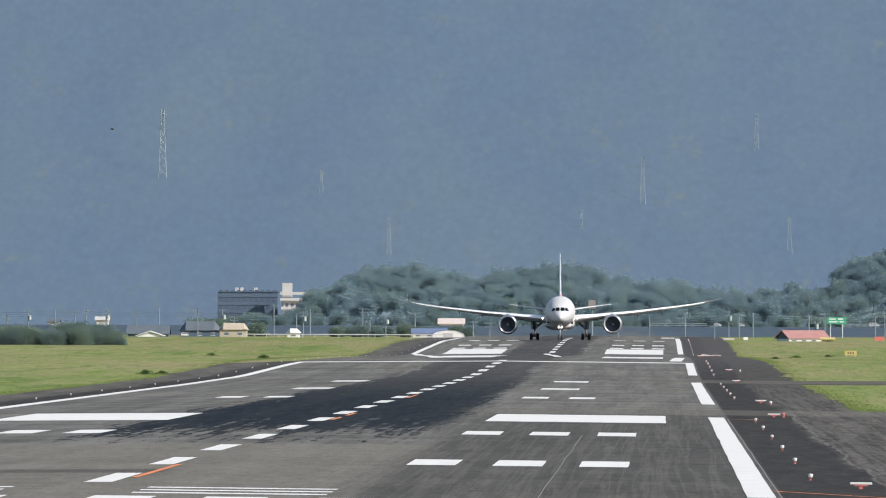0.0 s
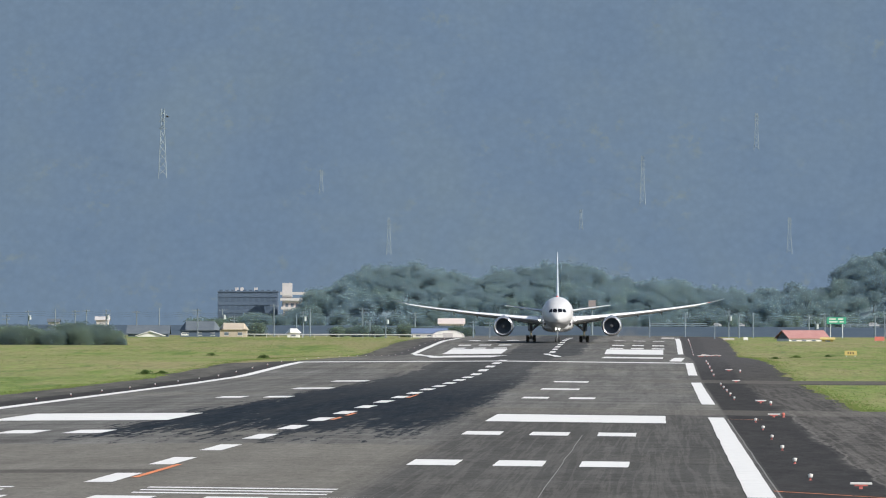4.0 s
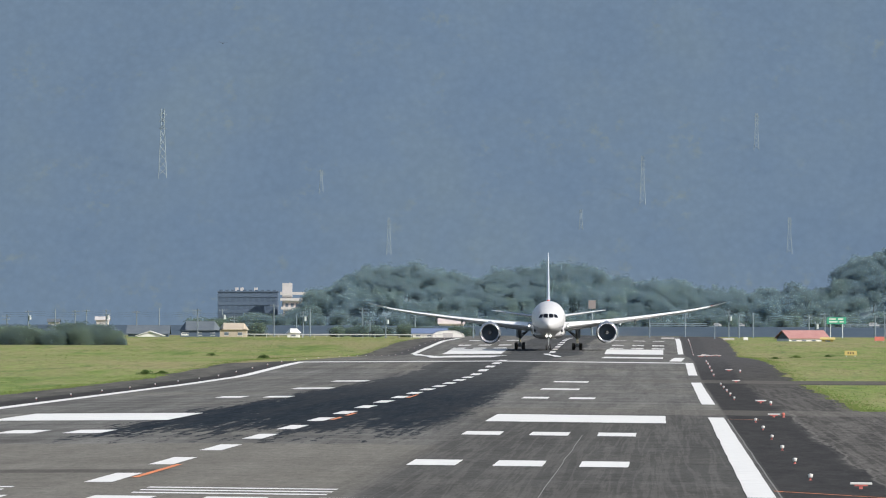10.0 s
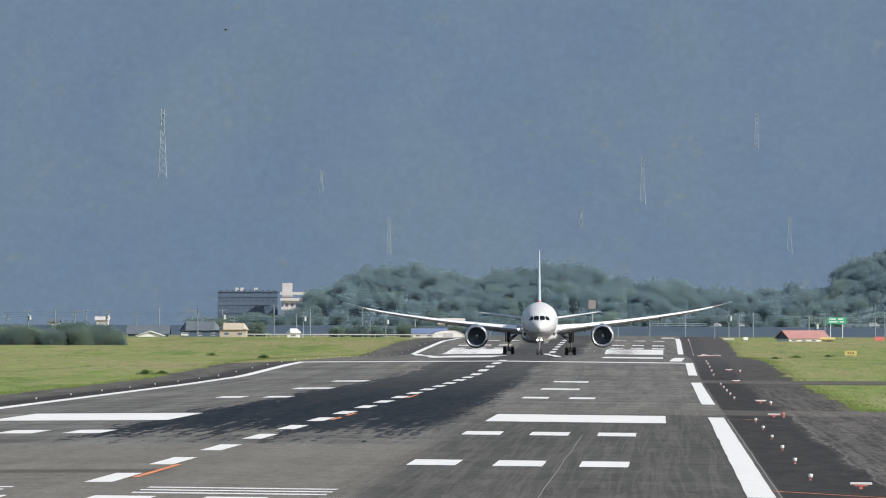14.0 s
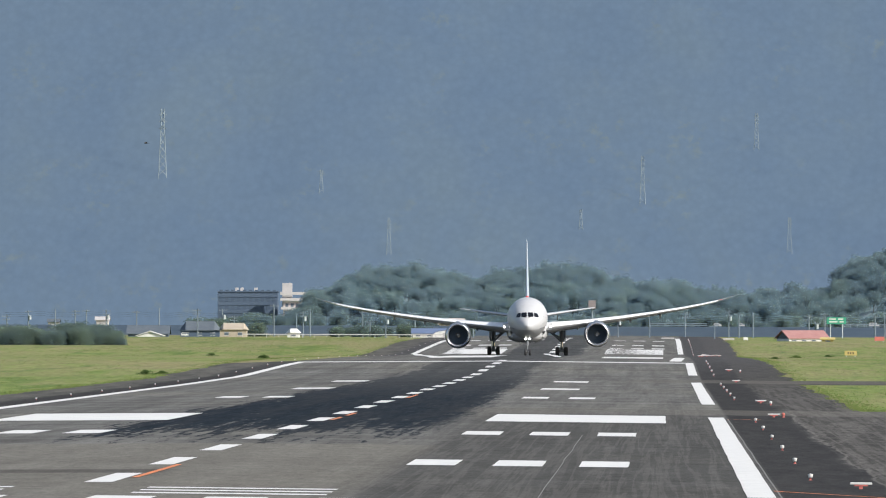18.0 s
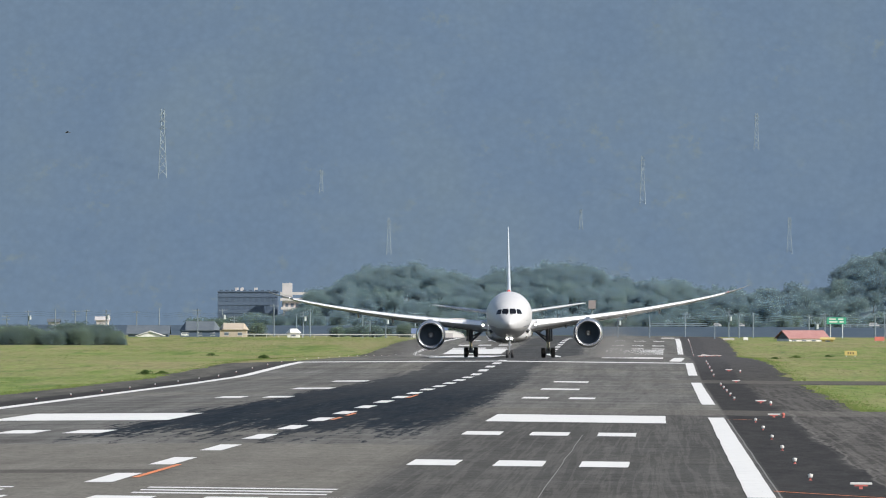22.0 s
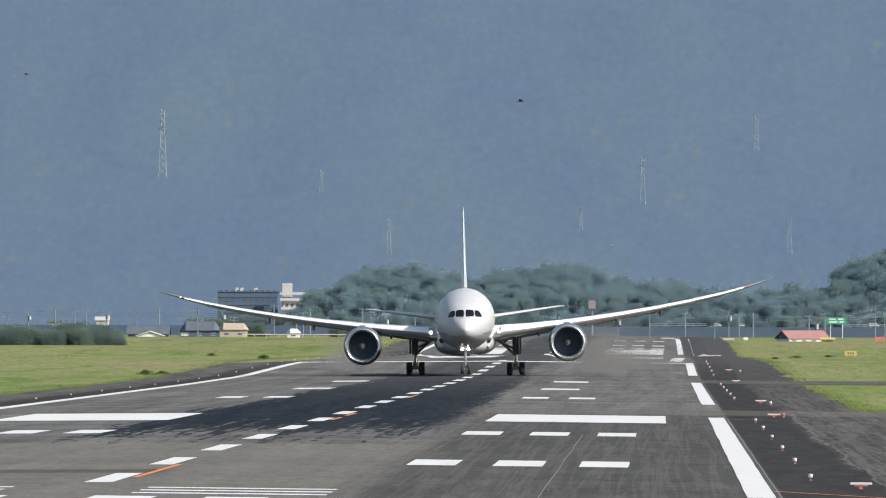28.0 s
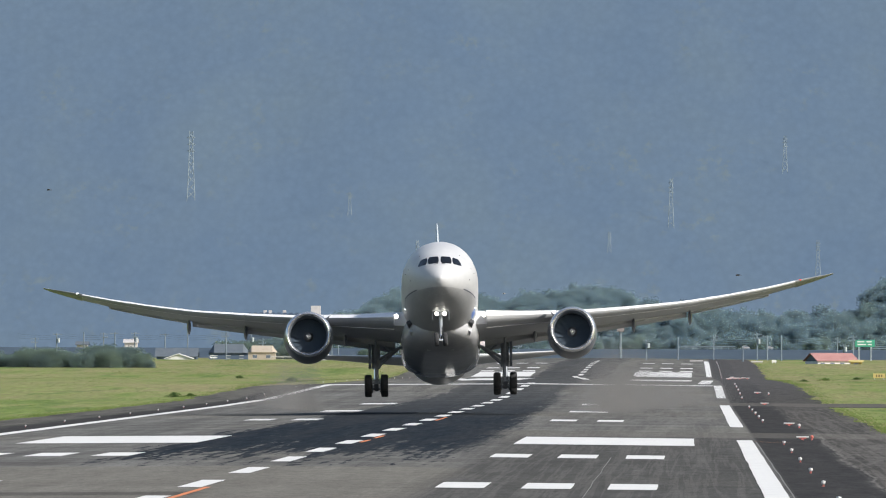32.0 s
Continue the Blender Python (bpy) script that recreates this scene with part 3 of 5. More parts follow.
def joined_crowns(name, placed):
    """The crowns of the rear rows as one mesh of leaf quads."""
    crowns = []
    for e in kinds:
        me = next(c for c in e.children if c.name.startswith("crown")).data
        co = np.empty(len(me.vertices) * 3)
        me.vertices.foreach_get("co", co)
        crowns.append(np.c_[co.reshape(-1, 3), np.ones(len(me.vertices))])
    v = np.concatenate([(crowns[i] @ np.array(m).T)[:, :3] for i, m in placed])
    n = len(v) // 4
    me = bpy.data.meshes.new(name)
    me.vertices.add(4 * n)
    me.vertices.foreach_set("co", v.ravel())
    me.loops.add(4 * n)
    me.loops.foreach_set("vertex_index", np.arange(4 * n))
    me.polygons.add(n)
    me.polygons.foreach_set("loop_start", np.arange(0, 4 * n, 4))
    me.update(calc_edges=True)
    me.materials.append(LEAF_HAZED)
    return new(name, me)


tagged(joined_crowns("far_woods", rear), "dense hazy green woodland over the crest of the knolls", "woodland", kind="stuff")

# hedge of shrubs at the field's edge
HEDGE = "shrubs along the airfield hedge"
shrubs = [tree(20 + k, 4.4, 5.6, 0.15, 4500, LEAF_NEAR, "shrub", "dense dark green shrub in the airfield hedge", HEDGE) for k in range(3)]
rng = random.Random(9)
placed = []
for row, y in enumerate((2650, 2662)):
    x = -128.0
    while x < -96.6:
        swell = (1.0 + 0.30 * max(0.0, 1 - abs(x + 102.5) / 5.5)) * min(1.0, 0.45 + (-96.0 - x) / 5.0)
        placed.append((x, y + rng.uniform(-3, 3), rng.uniform(0.72, 1.24) * swell))
        x += rng.uniform(1.7, 3.2)
for x, y, s in ((-68.5, 3120, 0.7), (-64, 3125, 0.85), (-60, 3118, 0.6), (-54, 3125, 0.9), (-50, 3130, 0.8), (-86, 3150, 1.0), (-90, 3150, 0.9), (-98.5, 3160, 1.35), (-94.5, 3160, 1.2), (-117, 3900, 1.3), (-112.5, 3905, 1.5), (-108, 3900, 1.7), (-104.5, 3890, 1.6), (-101, 3895, 1.5), (-72.5, 3315, 0.75), (-70, 3310, 0.6), (-64.5, 3312, 0.8), (-61, 3310, 0.7), (-57.5, 3316, 0.85), (-54.5, 3312, 0.75), (-46, 3320, 0.8), (-43.5, 3318, 0.65)):
    placed.append((x, y, s))
for k, (x, y, s) in enumerate(placed):
    m = pose(x, y, gz(x, y) - 1.2 * s, 0, 0, rng.uniform(-30, 30)) @ Matrix.Diagonal((s, s, s, 1))
    if k < 3:
        shrubs[k].matrix_basis = m
    else:
        copy_thing(shrubs[k % 3], Matrix.Identity(4)).matrix_basis = m

# long river bank across the far end
bm = bmesh.new()
loft(bm, [[(x, 3330, 2.2), (x, 3345, 4.5 + 0.12 * noise.noise((x * 0.05, 0, 0))), (x, 3352, 4.5), (x, 3370, 2.2)] for x in range(-420, 441, 10)])
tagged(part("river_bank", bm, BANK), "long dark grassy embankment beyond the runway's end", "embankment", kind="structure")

# ---------------------------------------------------------------- town edge beyond the field
def wall_paint(name, a, b):
    return mottled(name, a, b, 0.6, 0.8)


BEIGE = wall_paint("beige_render", (0.35, 0.30, 0.235), (0.42, 0.365, 0.29))
PALE = wall_paint("pale_render", (0.60, 0.60, 0.58), (0.70, 0.69, 0.66))
PALE_FAR = wall_paint("dull_white_render", (0.40, 0.39, 0.39), (0.48, 0.46, 0.45))
PINKISH = wall_paint("pinkish_tile", (0.46, 0.40, 0.38), (0.56, 0.49, 0.46))
SLATE = wall_paint("grey_tile_roof", (0.075, 0.095, 0.115), (0.105, 0.125, 0.145))
# red and blue muted here: the roofs' colours hold the haze
RED_ROOF = wall_paint("red_sheet_roof", (0.29, 0.145, 0.135), (0.35, 0.19, 0.175))
BLUE_ROOF = wall_paint("blue_sheet_roof", (0.10, 0.14, 0.24), (0.13, 0.175, 0.28))
# wall colour set close to the hazy mountain behind it
HAZED_WALL = wall_paint("hazed_concrete", (0.064, 0.094, 0.142), (0.077, 0.110, 0.160))
YELLOW = wall_paint("yellow_panel", (0.42, 0.34, 0.12), (0.50, 0.40, 0.16))
GREEN_SIGN = wall_paint("green_sign_face", (0.03, 0.24, 0.15), (0.05, 0.30, 0.19))
RED_PLASTIC = wall_paint("red_marker", (0.44, 0.12, 0.10), (0.52, 0.17, 0.13))
DULL_GLASS = material("dull_window", (0.09, 0.115, 0.15), 0.35)
# pane tone lifted to blue-grey, haze included
FAR_GLASS = material("far_window", (0.068, 0.096, 0.138), 0.5, spec=0.2)


def house(name, x0, x1, y, depth, z0, eave, top, wall, roof, label, ridge_along_x=True, windows=3, hip=0.0, turn=0.0, gable=None):
    e = empty(name, (x0 + x1) / 2, y, z0, label, "building")
    e.rotation_euler.z = radians(turn)
    w, h = x1 - x0, eave - z0
    bm = bmesh.new()
    box(bm, 0, depth / 2, h / 2 - 0.4, w, depth, h + 0.8)
    part("wall", bm, wall, e)
    bm = bmesh.new()
    t, o = top - z0, 0.35
    if ridge_along_x:
        loft(bm, [[(x, -o, h), (x, depth / 2, t), (x, depth + o, h), (x, depth + o, h + 0.14), (x, depth / 2, t + 0.16), (x, -o, h + 0.14)] for x in (-w / 2 - o + hip, w / 2 + o - hip)])
        if hip:
            for s in (-1, 1):
                a, b = s * (w / 2 + o), s * (w / 2 + o - hip)
                loft(bm, [[(a, -o, h), (a, depth + o, h), (a, depth / 2, h)], [(b, -o, h + 0.14), (b, depth + o, h + 0.14), (b, depth / 2, t + 0.16)]])
        gables = []
        for s in (-1, 1):
            bm2 = bmesh.new()
            gables.append(bm2)
            loft(bm2, [[(s * (w / 2 - k), 0.02, h - 0.02), (s * (w / 2 - k), depth / 2, (h + 0.1) if hip else t - 0.05), (s * (w / 2 - k), depth - 0.02, h - 0.02)] for k in (0.0, 0.15)])
    else:
        loft(bm, [[(-w / 2 - o, yy, h), (0, yy, t), (w / 2 + o, yy, h), (w / 2 + o, yy, h + 0.14), (0, yy, t + 0.16), (-w / 2 - o, yy, h + 0.14)] for yy in (-o, depth + o)])
        bm2 = bmesh.new()
        gables = [bm2]
        loft(bm2, [[(-w / 2, yy, h - 0.02), (0, yy, t - 0.05), (w / 2, yy, h - 0.02)] for yy in (0.0, 0.15)])
    for bm2 in gables:
        part("gable", bm2, gable or wall, e)
    part("roof", bm, roof, e)
    for k in range(windows):
        bm = bmesh.new()
        cx = -w / 2 + w * (k + 0.5) / windows
        box(bm, cx, -0.03, h * 0.5, min(0.9, w / windows * 0.55), 0.08, h * 0.36, 0.01)
        win = part("window", bm, DULL_GLASS, e)
        for s in (-1, 1):
            bm = bmesh.new()
            box(bm, cx, -0.05, h * 0.5 + s * h * 0.20, min(0.9, w / windows * 0.55) + 0.1, 0.06, 0.06)
            part("window_frame" if s > 0 else "window_sill", bm, PALE, win)
    return e


house("house", -92.6, -87.0, 3100, 7, 1.9, 3.6, 4.9, BEIGE, BEIGE, "small beige house with a pale hipped roof", windows=2, hip=1.0)
house("house", -101.2, -93.0, 3110, 8, 1.9, 3.4, 5.2, HAZED_WALL, SLATE, "low dark house under a grey tiled roof", windows=3, hip=1.4)
house("shed", -112.0, -103.6, 3105, 8, 1.7, 2.6, 4.3, HAZED_WALL, SLATE, "low grey shed with a slate-coloured roof", windows=2)
house("shed", -109.4, -104.0, 3085, 6, 1.7, 2.2, 3.2, PALE, PALE, "small whitish shed with a pale sheet roof", ridge_along_x=False, windows=1)
house("shed", -52.4, -45.4, 3112, 7, 2.1, 2.9, 3.9, PALE, BLUE_ROOF, "low shed with a blue sheet-metal roof", windows=3)


def arched_shed(x0, x1, y, depth, top):
    z0 = gz((x0 + x1) / 2, y)
    e = empty("shed", (x0 + x1) / 2, y, z0, "white arched storage shed beside the runway's end", "building")
    w, h = (x1 - x0) / 2, top - z0
    for name, r, ys in (("roof", 1.0, (0.0, depth)), ("front_wall", 0.96, (0.12, 0.27)), ("back_wall", 0.96, (depth - 0.27, depth - 0.12))):
        bm = bmesh.new()
        loft(bm, [[(-w * r * math.cos(a), yy, h * r * math.sin(a) ** 0.8 - (0.5 if k in (0, 12) else 0.0)) for k, a in ((k, math.pi * k / 12) for k in range(13))] for yy in ys], caps=name != "roof")
        part(name, bm, PALE, e)
    bm = bmesh.new()
    box(bm, 0, 0.10, h * 0.32, w * 0.6, 0.08, h * 0.62)
    part("door", bm, PALE_FAR, e, "dull white sliding door")


arched_shed(-48.0, -41.2, 3085, 9, 3.72)
house("house", -51.2, -45.6, 3400, 8, 2.3, 4.9, 6.1, PINKISH, PINKISH, "pale beige house behind the embankment", windows=3)
house("house", -130.0, -127.2, 3400, 5, 2.3, 5.5, 6.3, PALE_FAR, PALE_FAR, "small dull white house behind the embankment", windows=2)
house("house", -141.0, -138.6, 3400, 5, 2.3, 5.0, 5.7, PALE_FAR, SLATE, "small dull white house with a slate roof", windows=2)
house("house", 24.6, 33.0, 2903, 6, 1.6, 2.35, 3.85, PALE, RED_ROOF, "low white house with a haze-dulled red roof and grey gable", windows=4, turn=24, gable=SLATE)
house("shed", 31.2, 33.4, 2885, 3, 1.6, 2.2, 2.5, YELLOW, YELLOW, "small yellow equipment shed beside the red-roofed house", windows=1)


def apartment_block():
    e = empty("apartment_building", -112, 4000, 2.4, "long dark apartment block with stacked galleries", "building")
    bm = bmesh.new()
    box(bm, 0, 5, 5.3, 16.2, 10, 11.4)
    part("wall", bm, HAZED_WALL, e)
    for k in range(5):
        bm = bmesh.new()
        box(bm, 0, -0.05, 1.4 + 2.15 * k, 16.0, 0.12, 0.95, 0.02)
        part("balcony", bm, HAZED_WALL, e)
        for j in range(10):
            bm = bmesh.new()
            box(bm, -7.2 + 1.6 * j, -0.01, 2.45 + 2.15 * k, 0.9, 0.06, 1.0)
            part("window", bm, FAR_GLASS, e)
    bm = bmesh.new()
    box(bm, 0, 5, 11.1, 16.6, 10.4, 0.35, 0.04)
    part("roof", bm, HAZED_WALL, e)
    for x in (-3.0, -1.6, 2.2):
        bm = bmesh.new()
        box(bm, x, 2, 11.7, 0.9, 0.9, 0.9, 0.06)
        part("roof_tank", bm, PALE_FAR, e)


def stair_tower():
    e = empty("apartment_building", -99.5, 3990, 2.4, "pinkish white apartment building with a stair tower", "building")
    bm = bmesh.new()
    box(bm, 0.6, 4, 4.0, 6.4, 8, 8.8)
    part("wall", bm, PINKISH, e)
    bm = bmesh.new()
    box(bm, -1.6, 3, 10.1, 2.6, 4, 6.6, 0.05)
    part("stair_tower", bm, PALE_FAR, e, "white stair tower")
    for z, w, c in ((10.6, 8.6, 0.9), (9.0, 6.2, -0.3), (6.6, 6.2, -0.1), (4.4, 6.2, 0)):
        bm = bmesh.new()
        box(bm, c, -0.5, z, w, 1.0, 0.75, 0.03)
        part("balcony", bm, PALE_FAR, e)
    for k in range(3):
        for j in range(4):
            bm = bmesh.new()
            box(bm, -1.6 + 1.4 * j, -0.03, 3.0 + 2.2 * k, 0.8, 0.08, 1.0)
            part("window", bm, DULL_GLASS, e)
    bm = bmesh.new()
    box(bm, 0.6, 4, 8.5, 6.7, 8.3, 0.3, 0.03)
    part("roof", bm, PALE, e)


apartment_block()
stair_tower()


def utility_pole(x, y, z0, z1, arms, box_on, pick):
    e = empty("utility_pole", x, y, z0, "grey concrete utility pole with crossarms" if arms else "plain grey concrete pole", "pole", "utility poles beyond the field")
    h = z1 - z0
    bm = bmesh.new()
    tube(bm, (0, 0, -1.5), (0, 0, h), 0.17, 0.11, 8)
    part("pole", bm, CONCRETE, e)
    for k in range(arms):
        bm = bmesh.new()
        w = 0.9 - 0.12 * k
        zz = h - 0.35 - 0.75 * k
        box(bm, 0.15 * pick, -0.15, zz, 2 * w, 0.10, 0.12)
        arm = part("crossarm", bm, CONCRETE, e)
        for q in (-1, -0.35, 0.35, 1):
            bm = bmesh.new()
            tube(bm, (0.15 * pick + q * w * 0.92, -0.15, zz + 0.05), (0.15 * pick + q * w * 0.92, -0.15, zz + 0.28), 0.06, 0.045, 6)
            part("insulator", bm, CONCRETE, arm)
    if box_on:
        bm = bmesh.new()
        tube(bm, (0.42 * pick, -0.1, h * 0.62), (0.42 * pick, -0.1, h * 0.62 + 0.95), 0.27, 0.27, 10)
        part("transformer", bm, GALV, e, "grey pole transformer")


WEST_POLES = [(12, 560, 596, 3300), (50, 552, 600, 3250), (98, 550, 598, 3300), (133, 551, 598, 3320), (153, 550, 598, 3320), (188, 550, 598, 3320), (242, 552, 596, 3250), (282, 547, 596, 3250),
              (350, 548, 603, 3080), (394, 548, 596, 3250), (415, 560, 596, 3200), (485, 540, 597, 3150), (525, 558, 598, 3100), (537, 552, 597, 3150), (549, 547, 597, 3150), (642, 545, 597, 3180),
              (655, 568, 598, 3120), (683, 559, 599, 3060), (735, 553, 596, 3250), (838, 568, 600, 3060), (867, 570, 600, 3060)]
EAST_POLES = [(1094, 560, 600, 3120), (1150, 556, 600, 3120), (1213, 552, 597, 3200), (1265, 573, 601, 3050), (1290, 548, 597, 3200), (1308, 552, 597, 3200), (1333, 552, 597, 3180), (1432, 555, 597, 3180),
              (1443, 567, 602, 2960), (1460, 552, 597, 3200), (1549, 556, 597, 3200), (1566, 556, 597, 3200)]
for k, (ax, hi, lo, d) in enumerate(WEST_POLES + EAST_POLES):
    top = EYE[2] - (hi - 571.5) * d / FOCAL
    utility_pole((ax - 1172) * d / FOCAL, d, gz(0, d) - 0.2, top, (2, 1, 0, 2, 1)[k % 5], k % 4 == 1, 1 if k % 2 else -1)


def power_line(xs, y, z, drop):
    e = empty("power_cable", xs[0], y, z, "thin dark power cables hung between the utility poles", "cable")
    for k in range(3):
        bm = bmesh.new()
        pts = []
        for a, b in zip(xs, xs[1:]):
            for i in range(6):
                f = i / 6
                pts.append((a + (b - a) * f - xs[0], 0.05 * k, -0.45 * k - drop * 4 * f * (1 - f)))
        pts.append((xs[-1] - xs[0], 0.05 * k, -0.45 * k))
        for a, b in zip(pts, pts[1:]):
            tube(bm, a, b, 0.022, 0.022, 4, cap=False)
        part("wire", bm, CABLE, e)


# cable black lifted to a hazy blue near the mountain's
CABLE = mottled("cable_sheath", (0.07, 0.10, 0.13), (0.09, 0.12, 0.15), 2.0)
power_line([-150.0 + 11.0 * k for k in range(11)], 3300, 7.5, 0.35)
power_line([(a - 1172) * 3200 / FOCAL for a in (1213, 1290, 1308, 1385, 1460, 1549, 1566)], 3200, 7.0, 0.35)


def rail_fence(x0, x1, y, z, h, step, label, mat, rails=2):
    e = empty("railing", (x0 + x1) / 2, y, z, label, "fence")
    n = int((x1 - x0) / step)
    for k in range(n + 1):
        bm = bmesh.new()
        box(bm, x0 - (x0 + x1) / 2 + k * step, 0, h / 2 - 0.3, 0.10, 0.10, h + 0.6)
        part("post", bm, mat, e)
    for r in range(rails):
        bm = bmesh.new()
        box(bm, 0, -0.06, h * (1 - 0.42 * r) - 0.08, x1 - x0, 0.06, 0.16)
        part("rail", bm, mat, e)


rail_fence(-87, -44, 3070, gz(-60, 3070), 0.75, 2.5, "low whitish railing along the field's far edge", PALE_FAR, 1)
rail_fence(-2.6, 10.2, 3345, 4.4, 0.9, 1.6, "pale bridge railing on the embankment", CONCRETE, 2)
rail_fence(41.0, 62.0, 3345, 4.4, 0.9, 1.6, "pale bridge railing on the embankment", CONCRETE, 2)


def van(x, y, z, l, h, mat, label):
    e = empty("van", x, y, z, label, "vehicle")
    bm = bmesh.new()
    loft(bm, [[(-l / 2, yy, 0.35), (l / 2, yy, 0.35), (l / 2, yy, h * 0.55), (l / 2 - 0.25, yy, h * 0.6), (l / 2 - 0.7, yy, h), (-l / 2 + 0.15, yy, h), (-l / 2, yy, h * 0.8)] for yy in (-0.85, 0.85)])
    part("body", bm, mat, e)
    for s in (-1, 1):
        bm = bmesh.new()
        box(bm, -0.2, s * 0.86, h * 0.75, l * 0.6, 0.02, h * 0.25)
        part("window", bm, DULL_GLASS, e)
        for q in (-1, 1):
            w = new("wheel")
            w.parent = e
            bm = bmesh.new()
            tube(bm, (q * l * 0.32, s * 0.62, 0.33), (q * l * 0.32, s * 0.84, 0.33), 0.33, 0.33, 14)
            part("tyre", bm, DULL_GLASS, w)


house("shed", -77.8, -75.3, 3075, 3, gz(-77, 3075), gz(-77, 3075) + 0.9, gz(-77, 3075) + 1.7, PALE, PALE, "tiny white hipped shed by the far railing", windows=1, hip=0.9)
van(-98.9, 3070, gz(-98, 3070), 1.5, 0.95, PALE, "tiny white cart standing before the dark house")
van(12.6, 3348, 4.47, 1.8, 0.9, PALE_FAR, "white car driving on the embankment road")
van(18.0, 3348, 4.47, 1.5, 0.85, PALE_FAR, "white car on the embankment road")
van(48.0, 3348, 4.47, 2.3, 1.1, PALE_FAR, "white van on the embankment road")


def road_sign():
    e = empty("road_sign", 37.7, 3200, gz(37, 3200), "large green direction sign on two posts", "sign")
    for x in (-1.3, 1.3):
        bm = bmesh.new()
        tube(bm, (x, 0.12, -1), (x, 0.12, 4.6), 0.12, 0.12, 8)
        part("post", bm, GALV, e)
    bm = bmesh.new()
    box(bm, 0, 0, 3.75, 4.2, 0.10, 1.5, 0.02)
    face = part("sign_face", bm, GREEN_SIGN, e)
    for x, z, w in ((-0.9, 4.1, 1.5), (0.9, 4.1, 1.2), (-0.7, 3.5, 1.8), (1.1, 3.5, 0.9)):
        bm = bmesh.new()
        box(bm, x, -0.06, z, w, 0.02, 0.26)
        part("lettering_bar", bm, PALE, face)


road_sign()


SEAL_BLACK = mottled("sign_lettering", (0.10, 0.08, 0.03), (0.14, 0.11, 0.05), 3.0)


def board_sign(name, x, y, w, h, mat, label, clear=0.25, lettering=0):
    e = empty(name, x, y, gz(x, y), label, "sign")
    for s in (-1, 1):
        bm = bmesh.new()
        box(bm, s * w * 0.36, 0.05, clear / 2 - 0.2, 0.08, 0.08, clear + 0.6)
        part("post", bm, GALV, e)
    bm = bmesh.new()
    box(bm, 0, 0, clear + h / 2, w, 0.14, h, 0.02)
    panel = part("panel", bm, mat, e)
    for k in range(lettering):
        bm = bmesh.new()
        box(bm, w * (-0.30 + 0.6 * (k + 0.5) / lettering), -0.08, clear + h / 2, w * 0.34 / lettering, 0.02, h * 0.5)
        part("lettering_bar", bm, SEAL_BLACK, panel)


board_sign("taxiway_sign", 30.85, 2420, 2.0, 0.75, YELLOW, "yellow taxiway sign board standing in the grass", lettering=3)
board_sign("marker_board", 42.0, 2860, 1.9, 0.8, RED_PLASTIC, "red and white marker board at the grass edge")
board_sign("marker_board", 13.3, 2955, 2.3, 0.28, PALE_FAR, "long low white board at the runway's end", 0.15)
board_sign("marker_board", 1.2, 2970, 2.6, 0.22, PALE_FAR, "low white board at the runway's end", 0.15)
board_sign("marker_board", 16.4, 2900, 0.9, 0.5, PALE, "small white marker board at the field's edge")


def signal_mast():
    e = empty("signal_mast", -15.6, 3300, gz(-15, 3300), "tall grey mast with a pinkish equipment box", "mast")
    bm = bmesh.new()
    tube(bm, (0, 0, -1), (0, 0, 6.6), 0.30, 0.24, 10)
    part("mast", bm, CONCRETE, e)
    bm = bmesh.new()
    box(bm, 0, -0.2, 6.9, 1.6, 0.8, 1.9, 0.05)
    # pink greyed down: haze put into the box's colour
    part("equipment_box", bm, wall_paint("pink_paint", (0.20, 0.175, 0.18), (0.24, 0.21, 0.21)), e, "pink box greyed by haze")


signal_mast()
# ---------------------------------------------------------------- the airliner
def plane_paint():
    m = material("airliner_paint", (0.78, 0.78, 0.78), 0.42, spec=0.3)
    v = coords(m)
    sep = nd(m, "ShaderNodeSeparateXYZ")
    ln(m, v, sep.inputs[0])
    z = sep.outputs[2]
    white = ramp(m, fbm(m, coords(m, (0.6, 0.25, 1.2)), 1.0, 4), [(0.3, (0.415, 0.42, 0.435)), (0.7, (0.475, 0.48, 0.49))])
    lower_grey = ramp(m, fbm(m, coords(m, (1.5, 0.2, 2.0)), 1.0, 5, 0.7), [(0.35, (0.285, 0.29, 0.30)), (0.7, (0.345, 0.35, 0.36))])
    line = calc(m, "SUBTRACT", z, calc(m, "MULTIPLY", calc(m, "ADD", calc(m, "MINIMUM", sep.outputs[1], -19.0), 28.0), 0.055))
    c = blend(m, span(m, line, 3.62, 3.66), lower_grey, white)
    band = calc(m, "MULTIPLY", span(m, line, 3.64, 3.66), calc(m, "SUBTRACT", 1.0, span(m, line, 3.71, 3.74)))
    aft = span(m, sep.outputs[1], -25.6, -25.0)
    c = blend(m, calc(m, "MULTIPLY", band, aft), c, (0.022, 0.030, 0.060))
    logo = calc(m, "MULTIPLY", calc(m, "MULTIPLY", span(m, sep.outputs[1], -15.0, -14.6), calc(m, "SUBTRACT", 1.0, span(m, sep.outputs[1], -11.9, -11.5))), calc(m, "MULTIPLY", calc(m, "MULTIPLY", span(m, z, 3.62, 3.68), calc(m, "SUBTRACT", 1.0, span(m, z, 4.15, 4.2))), span(m, sep.outputs[0], 0.0, 0.1)))
    c = blend(m, logo, c, (0.03, 0.13, 0.45))
    colour(m, c)
    bump(m, fbm(m, v, 0.9, 2), 0.05, 0.05)
    return m


SKIN = plane_paint()
BARE = mottled("bare_metal_edge", (0.60, 0.61, 0.63), (0.68, 0.69, 0.70), 1.2, 0.24, 0.8)
